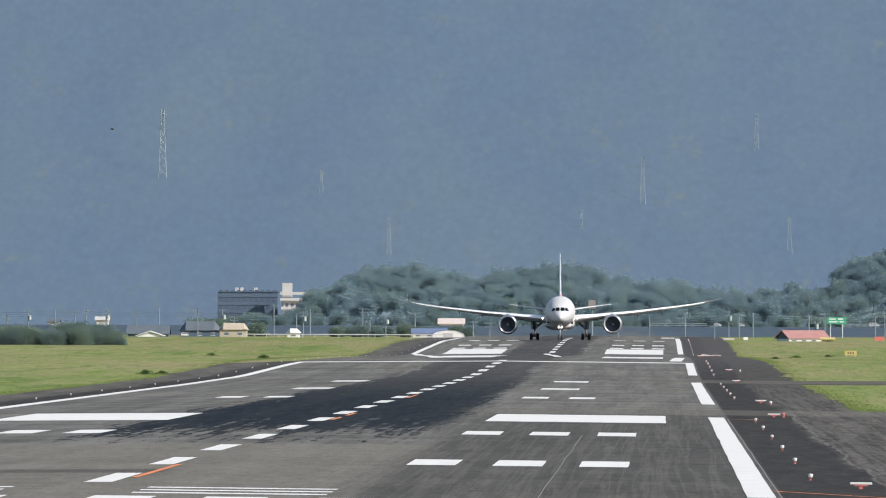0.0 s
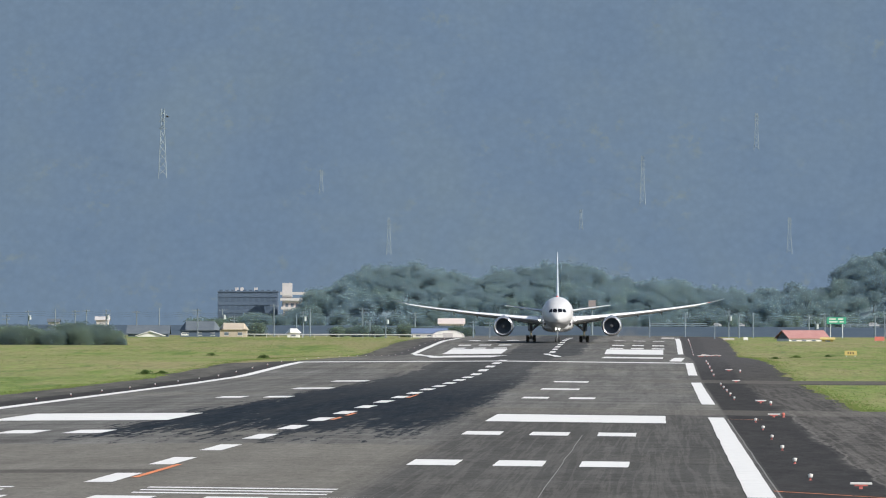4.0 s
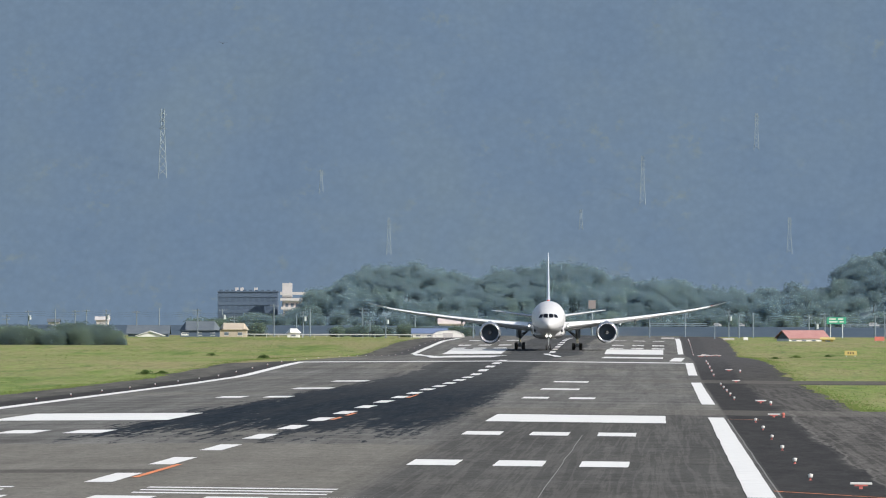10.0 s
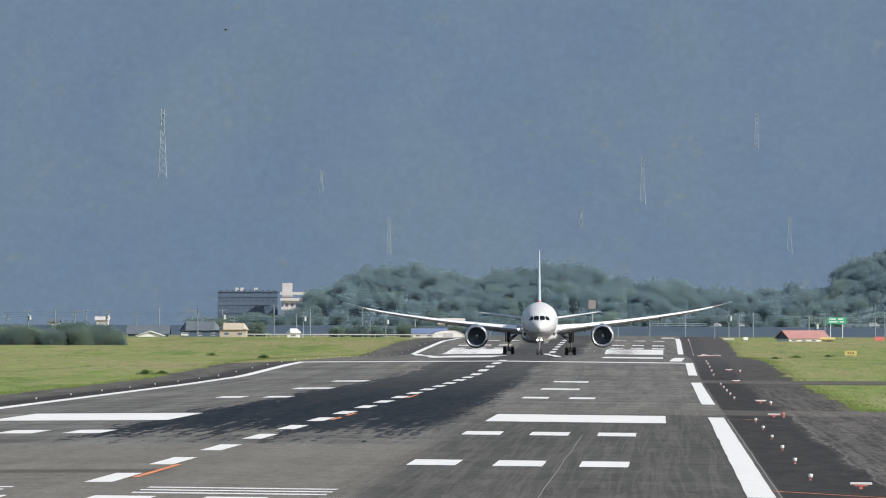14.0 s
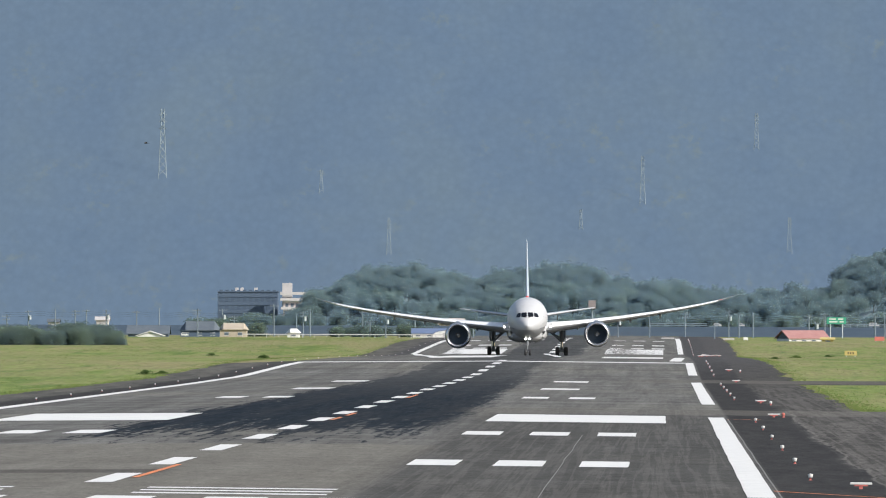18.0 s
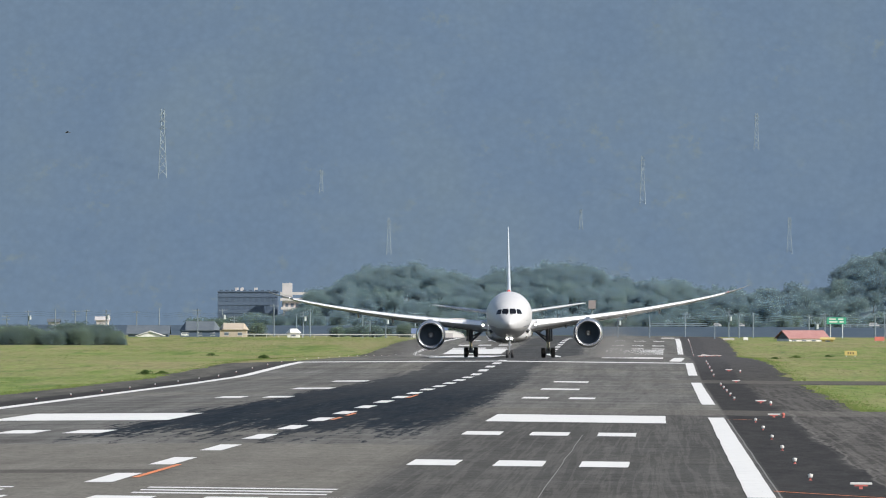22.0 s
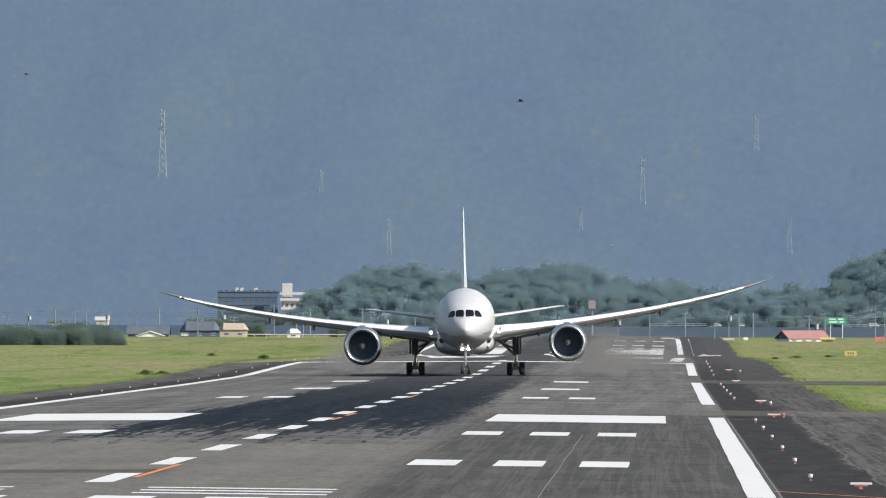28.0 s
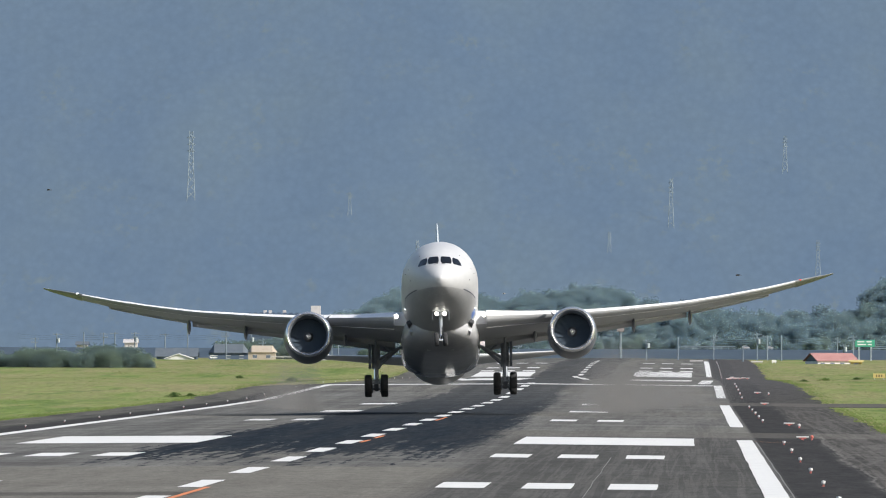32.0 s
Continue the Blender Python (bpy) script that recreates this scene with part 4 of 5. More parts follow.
# raised tone: haze and ground bounce mixed into the belly paint
BELLY = mottled("belly_paint", (0.40, 0.405, 0.42), (0.47, 0.475, 0.49), 0.5, 0.12, spec=0.7)
TIP_GREY = mottled("dark_tip_paint", (0.19, 0.20, 0.22), (0.25, 0.26, 0.28), 1.0, 0.4)


def undershaded_paint(name, top, under, rough):
    """Pale above, greyer below by normal: underside shade put into the colour, parted along the leading edge."""
    m = material(name, top, rough, spec=0.4)
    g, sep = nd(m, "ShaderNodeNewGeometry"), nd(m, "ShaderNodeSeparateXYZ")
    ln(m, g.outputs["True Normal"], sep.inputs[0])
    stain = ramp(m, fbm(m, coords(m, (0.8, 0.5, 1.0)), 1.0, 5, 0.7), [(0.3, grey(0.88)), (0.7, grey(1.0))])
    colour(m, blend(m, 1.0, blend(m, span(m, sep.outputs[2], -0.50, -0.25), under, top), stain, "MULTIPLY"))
    return m


SLAT = undershaded_paint("slat_paint", (0.88, 0.88, 0.89), (0.40, 0.41, 0.43), 0.45)
WING_GREY = undershaded_paint("wing_grey", (0.52, 0.53, 0.55), (0.48, 0.49, 0.51), 0.5)
COWL = mottled("cowl_paint", (0.095, 0.108, 0.130), (0.130, 0.142, 0.162), 0.7, 0.32)
# haze lift mixed into the liner, blade, tyre, strut and bay tones
LINER = mottled("inlet_liner", (0.085, 0.102, 0.128), (0.125, 0.142, 0.170), 2.0, 0.5)
BLADE = mottled("fan_blade", (0.058, 0.076, 0.100), (0.072, 0.092, 0.116), 2.0, 1.0, spec=0.02)
SPIN = mottled("spinner", (0.06, 0.06, 0.065), (0.10, 0.10, 0.10), 3.0, 0.5)
SWIRL = material("spinner_mark", (0.80, 0.80, 0.78), 0.5)
TYRE = mottled("tyre_rubber", (0.026, 0.027, 0.030), (0.042, 0.043, 0.046), 4.0, 0.85)
HUB = mottled("wheel_hub", (0.25, 0.26, 0.28), (0.42, 0.43, 0.45), 5.0, 0.5, 0.5)
STRUT = mottled("gear_steel", (0.18, 0.195, 0.22), (0.28, 0.295, 0.32), 3.0, 0.5, 0.2)
CHROME = material("polished_oleo", (0.75, 0.76, 0.78), 0.15, 1.0)
DARKBAY = mottled("wheel_bay", (0.05, 0.053, 0.060), (0.08, 0.083, 0.09), 2.0, 0.8)
PANE = material("cockpit_glass", (0.008, 0.009, 0.011), 0.12, spec=0.35)
SEAL = material("black_seal", (0.02, 0.02, 0.022), 0.6)
LAMP = material("landing_lamp", (0.9, 0.9, 0.85), 0.2, emit=(1.0, 0.96, 0.86), power=5.0)
BEACON = material("red_beacon", (0.6, 0.05, 0.04), 0.25, emit=(1.0, 0.10, 0.06), power=0.3)
TIPLAMP = material("tip_lamp", (0.9, 0.9, 0.9), 0.2, emit=(1.0, 1.0, 1.0), power=1.1)
FIN_PAINT = mottled("fin_paint", (0.34, 0.38, 0.43), (0.44, 0.48, 0.52), 0.4, 0.3)

# stations of the fuselage: y, centre height, half width, half height
BODY = [(-28.45, 4.22, 0.06, 0.06), (-28.25, 4.24, 0.42, 0.40), (-27.9, 4.30, 0.78, 0.74), (-27.3, 4.42, 1.20, 1.12), (-26.5, 4.60, 1.60, 1.52), (-25.5, 4.82, 1.98, 1.92),
        (-24.3, 5.04, 2.30, 2.28), (-22.8, 5.22, 2.57, 2.60), (-21.0, 5.32, 2.75, 2.82), (-19.0, 5.36, 2.86, 2.94), (-16.0, 5.36, 2.885, 2.97), (-6.0, 5.36, 2.885, 2.97),
        (6.0, 5.36, 2.885, 2.97), (12.0, 5.42, 2.86, 2.91), (16.0, 5.62, 2.66, 2.68), (20.0, 5.95, 2.20, 2.28), (23.5, 6.35, 1.55, 1.72), (26.5, 6.72, 0.85, 1.05), (28.2, 6.95, 0.25, 0.45)]


def body_at(y):
    for a, b in zip(BODY, BODY[1:]):
        if y <= b[0]:
            f = max(0.0, (y - a[0]) / (b[0] - a[0]))
            return [p + (q - p) * f for p, q in zip(a[1:], b[1:])]
    return list(BODY[-1][1:])


def on_body(y, ang, out=0.0):
    """A point of the skin: ang degrees from the top towards +x."""
    zc, hw, hh = body_at(y)
    a = radians(ang)
    return Vector(((hw + out) * math.sin(a), y, zc + (hh + out) * math.cos(a)))


def skin_y(x, z):
    """Where the nose's skin lies at a place seen head-on."""
    lo, hi = BODY[0][0], -15.0
    for _ in range(40):
        y = (lo + hi) / 2
        zc, hw, hh = body_at(y)
        if (x / hw) ** 2 + ((z - zc) / hh) ** 2 < 1:
            hi = y
        else:
            lo = y
    return hi


def airfoil(n=12):
    """Unit section, leading edge at 0: upper then lower points."""
    up, low = [], []
    for i in range(n + 1):
        c = (1 - math.cos(math.pi * i / n)) / 2
        t = 5 * (0.2969 * math.sqrt(c) - 0.126 * c - 0.3516 * c * c + 0.2843 * c ** 3 - 0.1036 * c ** 4)
        camber = 0.12 * c * (1 - c)
        up.append((c, t + camber))
        low.append((c, -t + camber))
    return up + low[-2:0:-1]


SECTION = airfoil()
WING = [(2.4, -11.5, 12.8, 4.05, 0.120), (4.0, -10.2, 11.4, 4.22, 0.115), (6.5, -8.45, 9.6, 4.48, 0.108), (10.0, -6.0, 7.6, 4.90, 0.105), (14.0, -3.35, 6.3, 5.42, 0.102),
        (18.0, -0.7, 5.2, 6.02, 0.10), (22.2, 2.08, 4.15, 6.755, 0.10), (25.4, 4.21, 3.35, 7.41, 0.10), (27.5, 5.62, 2.75, 7.92, 0.10), (28.8, 6.9, 2.0, 8.28, 0.09), (29.85, 8.3, 1.25, 8.61, 0.08), (30.6, 9.6, 0.45, 8.90, 0.08)]


def wing_at(x):
    for a, b in zip(WING, WING[1:]):
        if x <= b[0]:
            f = max(0.0, (x - a[0]) / (b[0] - a[0]))
            return [p + (q - p) * f for p, q in zip(a[1:], b[1:])]
    return list(WING[-1][1:])


def ring(x, s, le, chord, z, tc, c0=0.0, c1=1.0, drop=0.0, turn=0.0):
    """One wing section at span x on side s, cut between c0 and c1 of the chord."""
    pts = []
    for c, t in SECTION:
        c = min(max(c, c0), c1)
        k = radians(turn)
        dy, dz = (c - c0) * chord, t * chord * tc - 0.03 * c * chord - drop
        pts.append((s * x, le + c0 * chord + dy * math.cos(k) + 0 * dz, z + dz - (dy * math.sin(k) if turn else 0)))
    return pts


def make_plane():
    p = empty("airliner", label="white twin-engine wide-body jet airliner with grey belly on the runway", category="airliner")
    n = 56
    bm = bmesh.new()
    fine = []
    for a, b in zip(BODY, BODY[1:]):
        k = 3 if a[0] < -18 else 1
        for j in range(k):
            fine.append(a[0] + (b[0] - a[0]) * j / k)
    fine.append(BODY[-1][0])
    loft(bm, [[on_body(y, 360 * i / n) for i in range(n)] for y in fine])
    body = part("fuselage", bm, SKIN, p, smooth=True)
    # wing-body fairing
    bm = bmesh.new()
    rings = []
    for y, hw, hh, zc in ((-14.5, 0.4, 0.3, 2.75), (-13, 1.9, 0.9, 3.0), (-11, 2.65, 1.25, 3.15), (-7, 3.0, 1.45, 3.25), (0, 3.05, 1.5, 3.3), (5, 2.9, 1.35, 3.3), (8.5, 2.0, 0.9, 3.25), (10.5, 0.5, 0.3, 3.1)):
        rings.append([(hw * math.copysign(abs(math.sin(a)) ** 0.8, math.sin(a)), y, zc + hh * math.copysign(abs(math.cos(a)) ** 0.8, math.cos(a))) for a in (2 * math.pi * i / 32 for i in range(32))])
    loft(bm, rings)
    part("belly_fairing", bm, BELLY, p, "grey wing-to-body fairing", smooth=True)
    # the pale flat panels copy light patches reflected in the belly
    for s in (-1, 1):
        for x, z, w, h, y, mat, nm in ((2.25, 3.35, 0.50, 0.28, -12.2, DARKBAY, "ram_air_inlet"), (2.05, 2.75, 0.55, 0.22, -11.9, WING_GREY, "inlet_scoop"), (0.75, 1.98, 0.55, 0.06, -9.0, SLAT, "access_panel")):
            bm = bmesh.new()
            box(bm, 0, 0, 0, w, 0.9, h, 0.04, Matrix.Translation((s * x, y, z)) @ Matrix.Rotation(radians(s * (28 if z > 2.2 else 4)), 4, "Y") @ Matrix.Rotation(radians(-14), 4, "X"))
            part(nm, bm, mat, p)
    # cockpit panes, cut to the skin from their outline seen head-on
    for s in (-1, 1):
        for name, quad in (("front_pane", ((0.07, 5.52), (0.90, 5.50), (0.84, 6.14), (0.07, 6.17))), ("side_pane", ((0.97, 5.50), (1.68, 5.44), (1.40, 6.02), (0.92, 6.12)))):
            q = [Vector(v) for v in quad]
            rows = []
            for k in range(6):
                f = k / 5
                lo, hi = q[0].lerp(q[3], f), q[1].lerp(q[2], f)
                trim = (0.10, 0.02, 0.0, 0.0, 0.02, 0.10)[k]
                rows.append([(s * p.x, skin_y(p.x, p.y) - 0.03, p.y) for p in (lo.lerp(hi, trim + (1 - 2 * trim) * j / 7) for j in range(8))])
            bm = bmesh.new()
            loft(bm, rows, close=False, caps=False)
            part(name, bm, PANE, p, "dark cockpit window pane", smooth=True)
    # radome joint and wipers
    bm = bmesh.new()
    loft(bm, [[on_body(y, 360 * i / 48, 0.006) for i in range(48)] for y in (-26.90, -26.88)], caps=False)
    part("radome_joint", bm, WING_GREY, p, "thin grey joint round the nose cone", smooth=True)
    for s in (-1, 1):
        bm = bmesh.new()
        a, b = (0.10, 5.50), (0.42, 5.42)
        tube(bm, (s * a[0], skin_y(*a) - 0.05, a[1]), (s * b[0], skin_y(*b) - 0.05, b[1]), 0.022, 0.018, 6)
        part("wiper", bm, SEAL, p)
    # cabin doors, static ports and sensors
    for s in (-1, 1):
        for y, a in ((-24.0, 78), (-25.0, 44), (-23.0, 86), (-24.7, 99)):
            bm = bmesh.new()
            q = on_body(y, s * a, 0.02)
            box(bm, 0, 0, 0, 0.025, 0.28, 0.05, 0.006, Matrix.Translation(q) @ Matrix.Rotation(radians(s * a), 4, "Y"))
            part("probe", bm, SEAL, p)
        bm = bmesh.new()
        rows = [[on_body(y, s * a, 0.015) for a in (72, 78, 84, 90, 96, 102)] for y in (-21.0, -20.4, -19.9)]
        loft(bm, rows, close=False, caps=False)
        part("cabin_door", bm, SKIN, p, smooth=True)
        for k in range(22):
            y = -17.5 + 1.1 * k
            if -2 < y < 0:
                continue
            bm = bmesh.new()
            loft(bm, [[on_body(y + dy, s * a, 0.012) for a in (76, 79, 82)] for dy in (-0.14, 0.14)], close=False, caps=False)
            part("cabin_window", bm, PANE, p)
    bm = bmesh.new()
    bmesh.ops.create_uvsphere(bm, u_segments=12, v_segments=8, radius=0.22)
    bmesh.ops.translate(bm, verts=bm.verts[:], vec=(0, -2.0, 8.36))
    part("beacon", bm, BEACON, p, "red anti-collision beacon")
    for y, h in ((-15, 0.35), (4, 0.4)):
        bm = bmesh.new()
        loft(bm, [[(-0.03, y - 0.2, 8.3), (0.03, y - 0.2, 8.3), (0.03, y + 0.25, 8.3), (-0.03, y + 0.25, 8.3)], [(-0.01, y, 8.3 + h), (0.01, y, 8.3 + h), (0.01, y + 0.2, 8.3 + h), (-0.01, y + 0.2, 8.3 + h)]])
        part("antenna", bm, SKIN, p)
    # wings, each in three panels that flex one after the other
    for s in (-1, 1):
        for name, x0, x1 in (("inner_wing", 2.4, 10.6), ("mid_wing", 10.6, 19.0), ("outer_wing", 19.0, 30.6)):
            xs = sorted({x0, x1} | {st[0] for st in WING if x0 < st[0] < x1})
            main = [x for x in xs if x <= 27.5]
            bm = bmesh.new()
            loft(bm, [ring(x, s, *wing_at(x), 0.10, 0.76) for x in main])
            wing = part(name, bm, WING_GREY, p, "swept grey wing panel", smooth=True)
            if name == "outer_wing":
                bm = bmesh.new()
                loft(bm, [ring(x, s, *wing_at(x)) for x in xs if x >= 27.5])
                part("raked_tip", bm, TIP_GREY, wing, "dark raked wing tip", smooth=True)
            slats = {"inner_wing": ((3.5, 8.8), (8.85, 10.6)), "mid_wing": ((10.6, 14.8), (14.83, 19.0)), "outer_wing": ((19.0, 22.9), (22.93, 27.45))}[name]
            for a, b in slats:
                rr = []
                for k in range(5):
                    x = a + (b - a) * k / 4
                    rr.append([(px, py - 0.16, pz - 0.06) for px, py, pz in ring(x, s, *wing_at(x), 0.0, 0.14)])
                bm = bmesh.new()
                loft(bm, rr)
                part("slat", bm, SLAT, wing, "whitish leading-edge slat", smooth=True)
            tails = {"inner_wing": (("flap", 3.4, 9.4),), "mid_wing": (("flap", 10.7, 18.9),), "outer_wing": (("aileron", 19.1, 25.4),)}[name]
            for nm, a, b in tails:
                rr = []
                for k in range(5):
                    x = a + (b - a) * k / 4
                    rr.append(ring(x, s, *wing_at(x), 0.755, 1.0, drop=0.05, turn=11 if nm == "flap" else 3))
                bm = bmesh.new()
                loft(bm, rr)
                part(nm, bm, WING_GREY, wing, smooth=True)
            for x in {"inner_wing": (7.2,), "mid_wing": (14.8,), "outer_wing": (19.15,)}[name]:
                le, c, z, tc = wing_at(x)
                bm = bmesh.new()
                spun(bm, [(0.0, 0.02), (0.5, 0.14), (1.4, 0.21), (2.6, 0.19), (3.6, 0.08), (4.0, 0.02)], (s * x, le + c * 0.52, z - 0.36), 14)
                bmesh.ops.scale(bm, vec=(0.75, 1, 1.7), space=Matrix.Translation((-s * x, 0, -(z - 0.40))), verts=bm.verts[:])
                bmesh.ops.rotate(bm, cent=(s * x, le + c * 0.52, z - 0.4), matrix=Matrix.Rotation(radians(-7), 3, "X"), verts=bm.verts[:])
                part("flap_fairing", bm, COWL, wing, smooth=True)
            if name == "outer_wing":
                le, c, z, tc = wing_at(27.85)
                bm = bmesh.new()
                bmesh.ops.create_uvsphere(bm, u_segments=10, v_segments=8, radius=0.075)
                bmesh.ops.transform(bm, matrix=Matrix.Translation((s * 27.85, le + 0.06, z + 0.02)) @ Matrix.Diagonal((1.8, 1, 0.8, 1)), verts=bm.verts[:])
                part("tip_lamp", bm, TIPLAMP if s < 0 else BEACON, wing, "white wing-tip lamp" if s < 0 else "red wing-tip lamp")
            if name == "inner_wing":
                bm = bmesh.new()
                spun(bm, [(0.0, 0.02), (0.005, 0.14), (0.08, 0.16), (0.3, 0.16)], (s * 3.30, -11.25, 4.12), 32, caps=True)
                part("landing_light", bm, LAMP, wing, "bright landing light in the wing root")
        bm = bmesh.new()
        bmesh.ops.create_uvsphere(bm, u_segments=12, v_segments=8, radius=0.075)
        bmesh.ops.translate(bm, verts=bm.verts[:], vec=(s * 2.62, -14.6, 4.1))
        part("turnoff_light", bm, TIPLAMP, p, "small bright light on the lower fuselage")
    # fin and tailplane
    fin = []
    for z, le, c, tc in ((7.6, 10.5, 10.6, 0.09), (9.0, 13.6, 8.6, 0.09), (11.0, 15.9, 7.2, 0.09), (13.5, 18.7, 5.4, 0.09), (15.6, 21.0, 3.9, 0.09), (16.5, 22.2, 2.9, 0.08), (16.75, 23.0, 2.0, 0.05)):
        fin.append([(t * 0.7 * c * tc, le + q * c, z) for q, t in airfoil_sym()])
    bm = bmesh.new()
    loft(bm, fin)
    part("fin", bm, FIN_PAINT, p, "pale tall tail fin", smooth=True)
    for s in (-1, 1):
        bm = bmesh.new()
        st = [(0.9, 18.6, 6.2, 5.52, 0.09), (4.0, 20.7, 4.7, 5.95, 0.09), (8.0, 23.4, 2.9, 6.53, 0.085), (9.4, 24.5, 2.1, 6.74, 0.08), (9.9, 25.4, 1.0, 6.78, 0.06)]
        loft(bm, [[(px, py, pz + 0.05 * (py - le)) for px, py, pz in ring(x, s, le, c, z, tc)] for x, le, c, z, tc in st])
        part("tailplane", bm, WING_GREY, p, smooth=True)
    for s in (-1, 1):
        make_engine(p, s)
        make_main_gear(p, s)
    make_nose_gear(p)
    return p


def airfoil_sym(n=12):
    up, low = [], []
    for i in range(n + 1):
        c = (1 - math.cos(math.pi * i / n)) / 2
        t = 5 * (0.2969 * math.sqrt(c) - 0.126 * c - 0.3516 * c * c + 0.2843 * c ** 3 - 0.1036 * c ** 4)
        up.append((c, t))
        low.append((c, -t))
    return up + low[-2:0:-1]


def make_engine(p, s):
    cx, cy, cz = s * 9.95, -10.6, 2.98
    e = new("engine")
    e.parent = p
    tagged(e, "large turbofan engine with polished inlet lip")
    bm = bmesh.new()
    spun(bm, [(0.20, 1.710), (0.24, 1.722), (0.32, 1.745), (0.9, 1.83), (1.8, 1.88), (2.8, 1.85), (3.8, 1.72), (4.7, 1.52), (4.72, 1.46), (3.9, 1.40)], (cx, cy, cz), 64)
    bmesh.ops.scale(bm, vec=(1, 1, 1.0), verts=bm.verts[:])
    part("cowl", bm, COWL, e, "grey engine cowl", smooth=True)
    bm = bmesh.new()
    spun(bm, [(0.16, 1.435), (0.08, 1.475), (0.03, 1.51), (0.0, 1.565), (0.03, 1.62), (0.08, 1.655), (0.20, 1.713)], (cx, cy, cz), 64)
    part("inlet_lip", bm, BARE, e, "polished metal inlet lip", smooth=True)
    bm = bmesh.new()
    spun(bm, [(0.155, 1.437), (0.20, 1.42), (0.42, 1.38), (0.8, 1.36), (1.5, 1.42), (1.9, 1.45)], (cx, cy, cz), 64)
    part("inlet_liner", bm, LINER, e, smooth=True)
    bm = bmesh.new()
    spun(bm, [(1.75, 1.46), (1.78, 0.02)], (cx, cy, cz), 48, caps=True)
    part("fan_backing", bm, BLADE, e)
    for k in range(18):
        bm = bmesh.new()
        rows = []
        for r in (0.36, 0.7, 1.05, 1.41):
            a0 = 2 * math.pi * k / 18 + 0.16 * (r - 0.36) ** 2
            w = 0.17 + 0.16 * (r / 1.4)
            rows.append([(cx + r * math.sin(a0 - w / r * 0.9), cy + 1.40 + 0.10 * r, cz + r * math.cos(a0 - w / r * 0.9)), (cx + r * math.sin(a0 + w / r * 0.9), cy + 1.70, cz + r * math.cos(a0 + w / r * 0.9))])
        loft(bm, rows, close=False, caps=False)
        part("fan_blade", bm, BLADE, e, smooth=True)
    bm = bmesh.new()
    spun(bm, [(0.95, 0.01), (0.98, 0.07), (1.1, 0.18), (1.3, 0.31), (1.55, 0.40)], (cx, cy, cz), 28)
    spinner = part("spinner", bm, SPIN, e, smooth=True)
    bm = bmesh.new()
    rows = []
    for k in range(40):
        a = 0.6 + k * 0.24
        r = 0.03 + 0.0050 * k
        yy = 0.955 + (r / 0.40) ** 1.6 * 0.52
        rows.append([(cx + (r - 0.018) * math.sin(a), cy + yy - 0.035, cz + (r - 0.018) * math.cos(a)), (cx + (r + 0.02) * math.sin(a), cy + yy - 0.02, cz + (r + 0.02) * math.cos(a))])
    loft(bm, rows, close=False, caps=False)
    part("swirl", bm, SWIRL, spinner, "white swirl mark")
    bm = bmesh.new()
    spun(bm, [(3.2, 1.35), (4.6, 1.1), (6.2, 0.62), (6.2, 0.55), (4.5, 0.9)], (cx, cy, cz), 32)
    part("core_nozzle", bm, LINER, e, smooth=True)
    bm = bmesh.new()
    rr = []
    for y, w, z0, z1 in ((-8.9, 0.05, 4.72, 4.80), (-8.0, 0.26, 4.5, 4.95), (-6.0, 0.34, 4.3, 5.0), (-3.0, 0.30, 4.1, 4.8), (0.5, 0.06, 4.3, 4.5)):
        rr.append([(cx - w, y, z0), (cx + w, y, z0), (cx + w * 0.8, y, z1), (cx - w * 0.8, y, z1)])
    loft(bm, rr)
    part("pylon", bm, COWL, e, smooth=False)
    bm = bmesh.new()
    loft(bm, [[(cx - s * 1.25, cy + 1.6, cz + 1.3), (cx - s * 1.29, cy + 1.6, cz + 1.33), (cx - s * 1.29, cy + 2.9, cz + 1.33), (cx - s * 1.25, cy + 2.9, cz + 1.3)],
              [(cx - s * 1.70, cy + 2.3, cz + 1.86), (cx - s * 1.73, cy + 2.3, cz + 1.88), (cx - s * 1.73, cy + 2.9, cz + 1.88), (cx - s * 1.70, cy + 2.9, cz + 1.86)]])
    part("strake", bm, BARE, e)


def wheel(parent, x, y, z, r, w):
    bm = bmesh.new()
    h = w / 2
    loft(bm, [[(x + a, y + q * math.sin(2 * math.pi * i / 36), z + q * math.cos(2 * math.pi * i / 36)) for i in range(36)] for a, q in
              ((-h * 0.75, r * 0.55), (-h, r * 0.72), (-h * 0.92, r * 0.90), (-h * 0.6, r * 0.985), (-h * 0.15, r), (-h * 0.12, r * 0.985), (h * 0.12, r * 0.985), (h * 0.15, r), (h * 0.6, r * 0.985), (h * 0.92, r * 0.90), (h, r * 0.72), (h * 0.75, r * 0.55))], caps=False)
    t = part("tyre", bm, TYRE, parent, smooth=True)
    bm = bmesh.new()
    loft(bm, [[(x + a, y + q * math.sin(2 * math.pi * i / 24), z + q * math.cos(2 * math.pi * i / 24)) for i in range(24)] for a, q in
              ((-h * 0.75, r * 0.56), (-h * 0.5, r * 0.45), (-h * 0.55, r * 0.15), (h * 0.55, r * 0.15), (h * 0.5, r * 0.45), (h * 0.75, r * 0.56))], caps=True)
    part("hub", bm, HUB, parent, smooth=True)


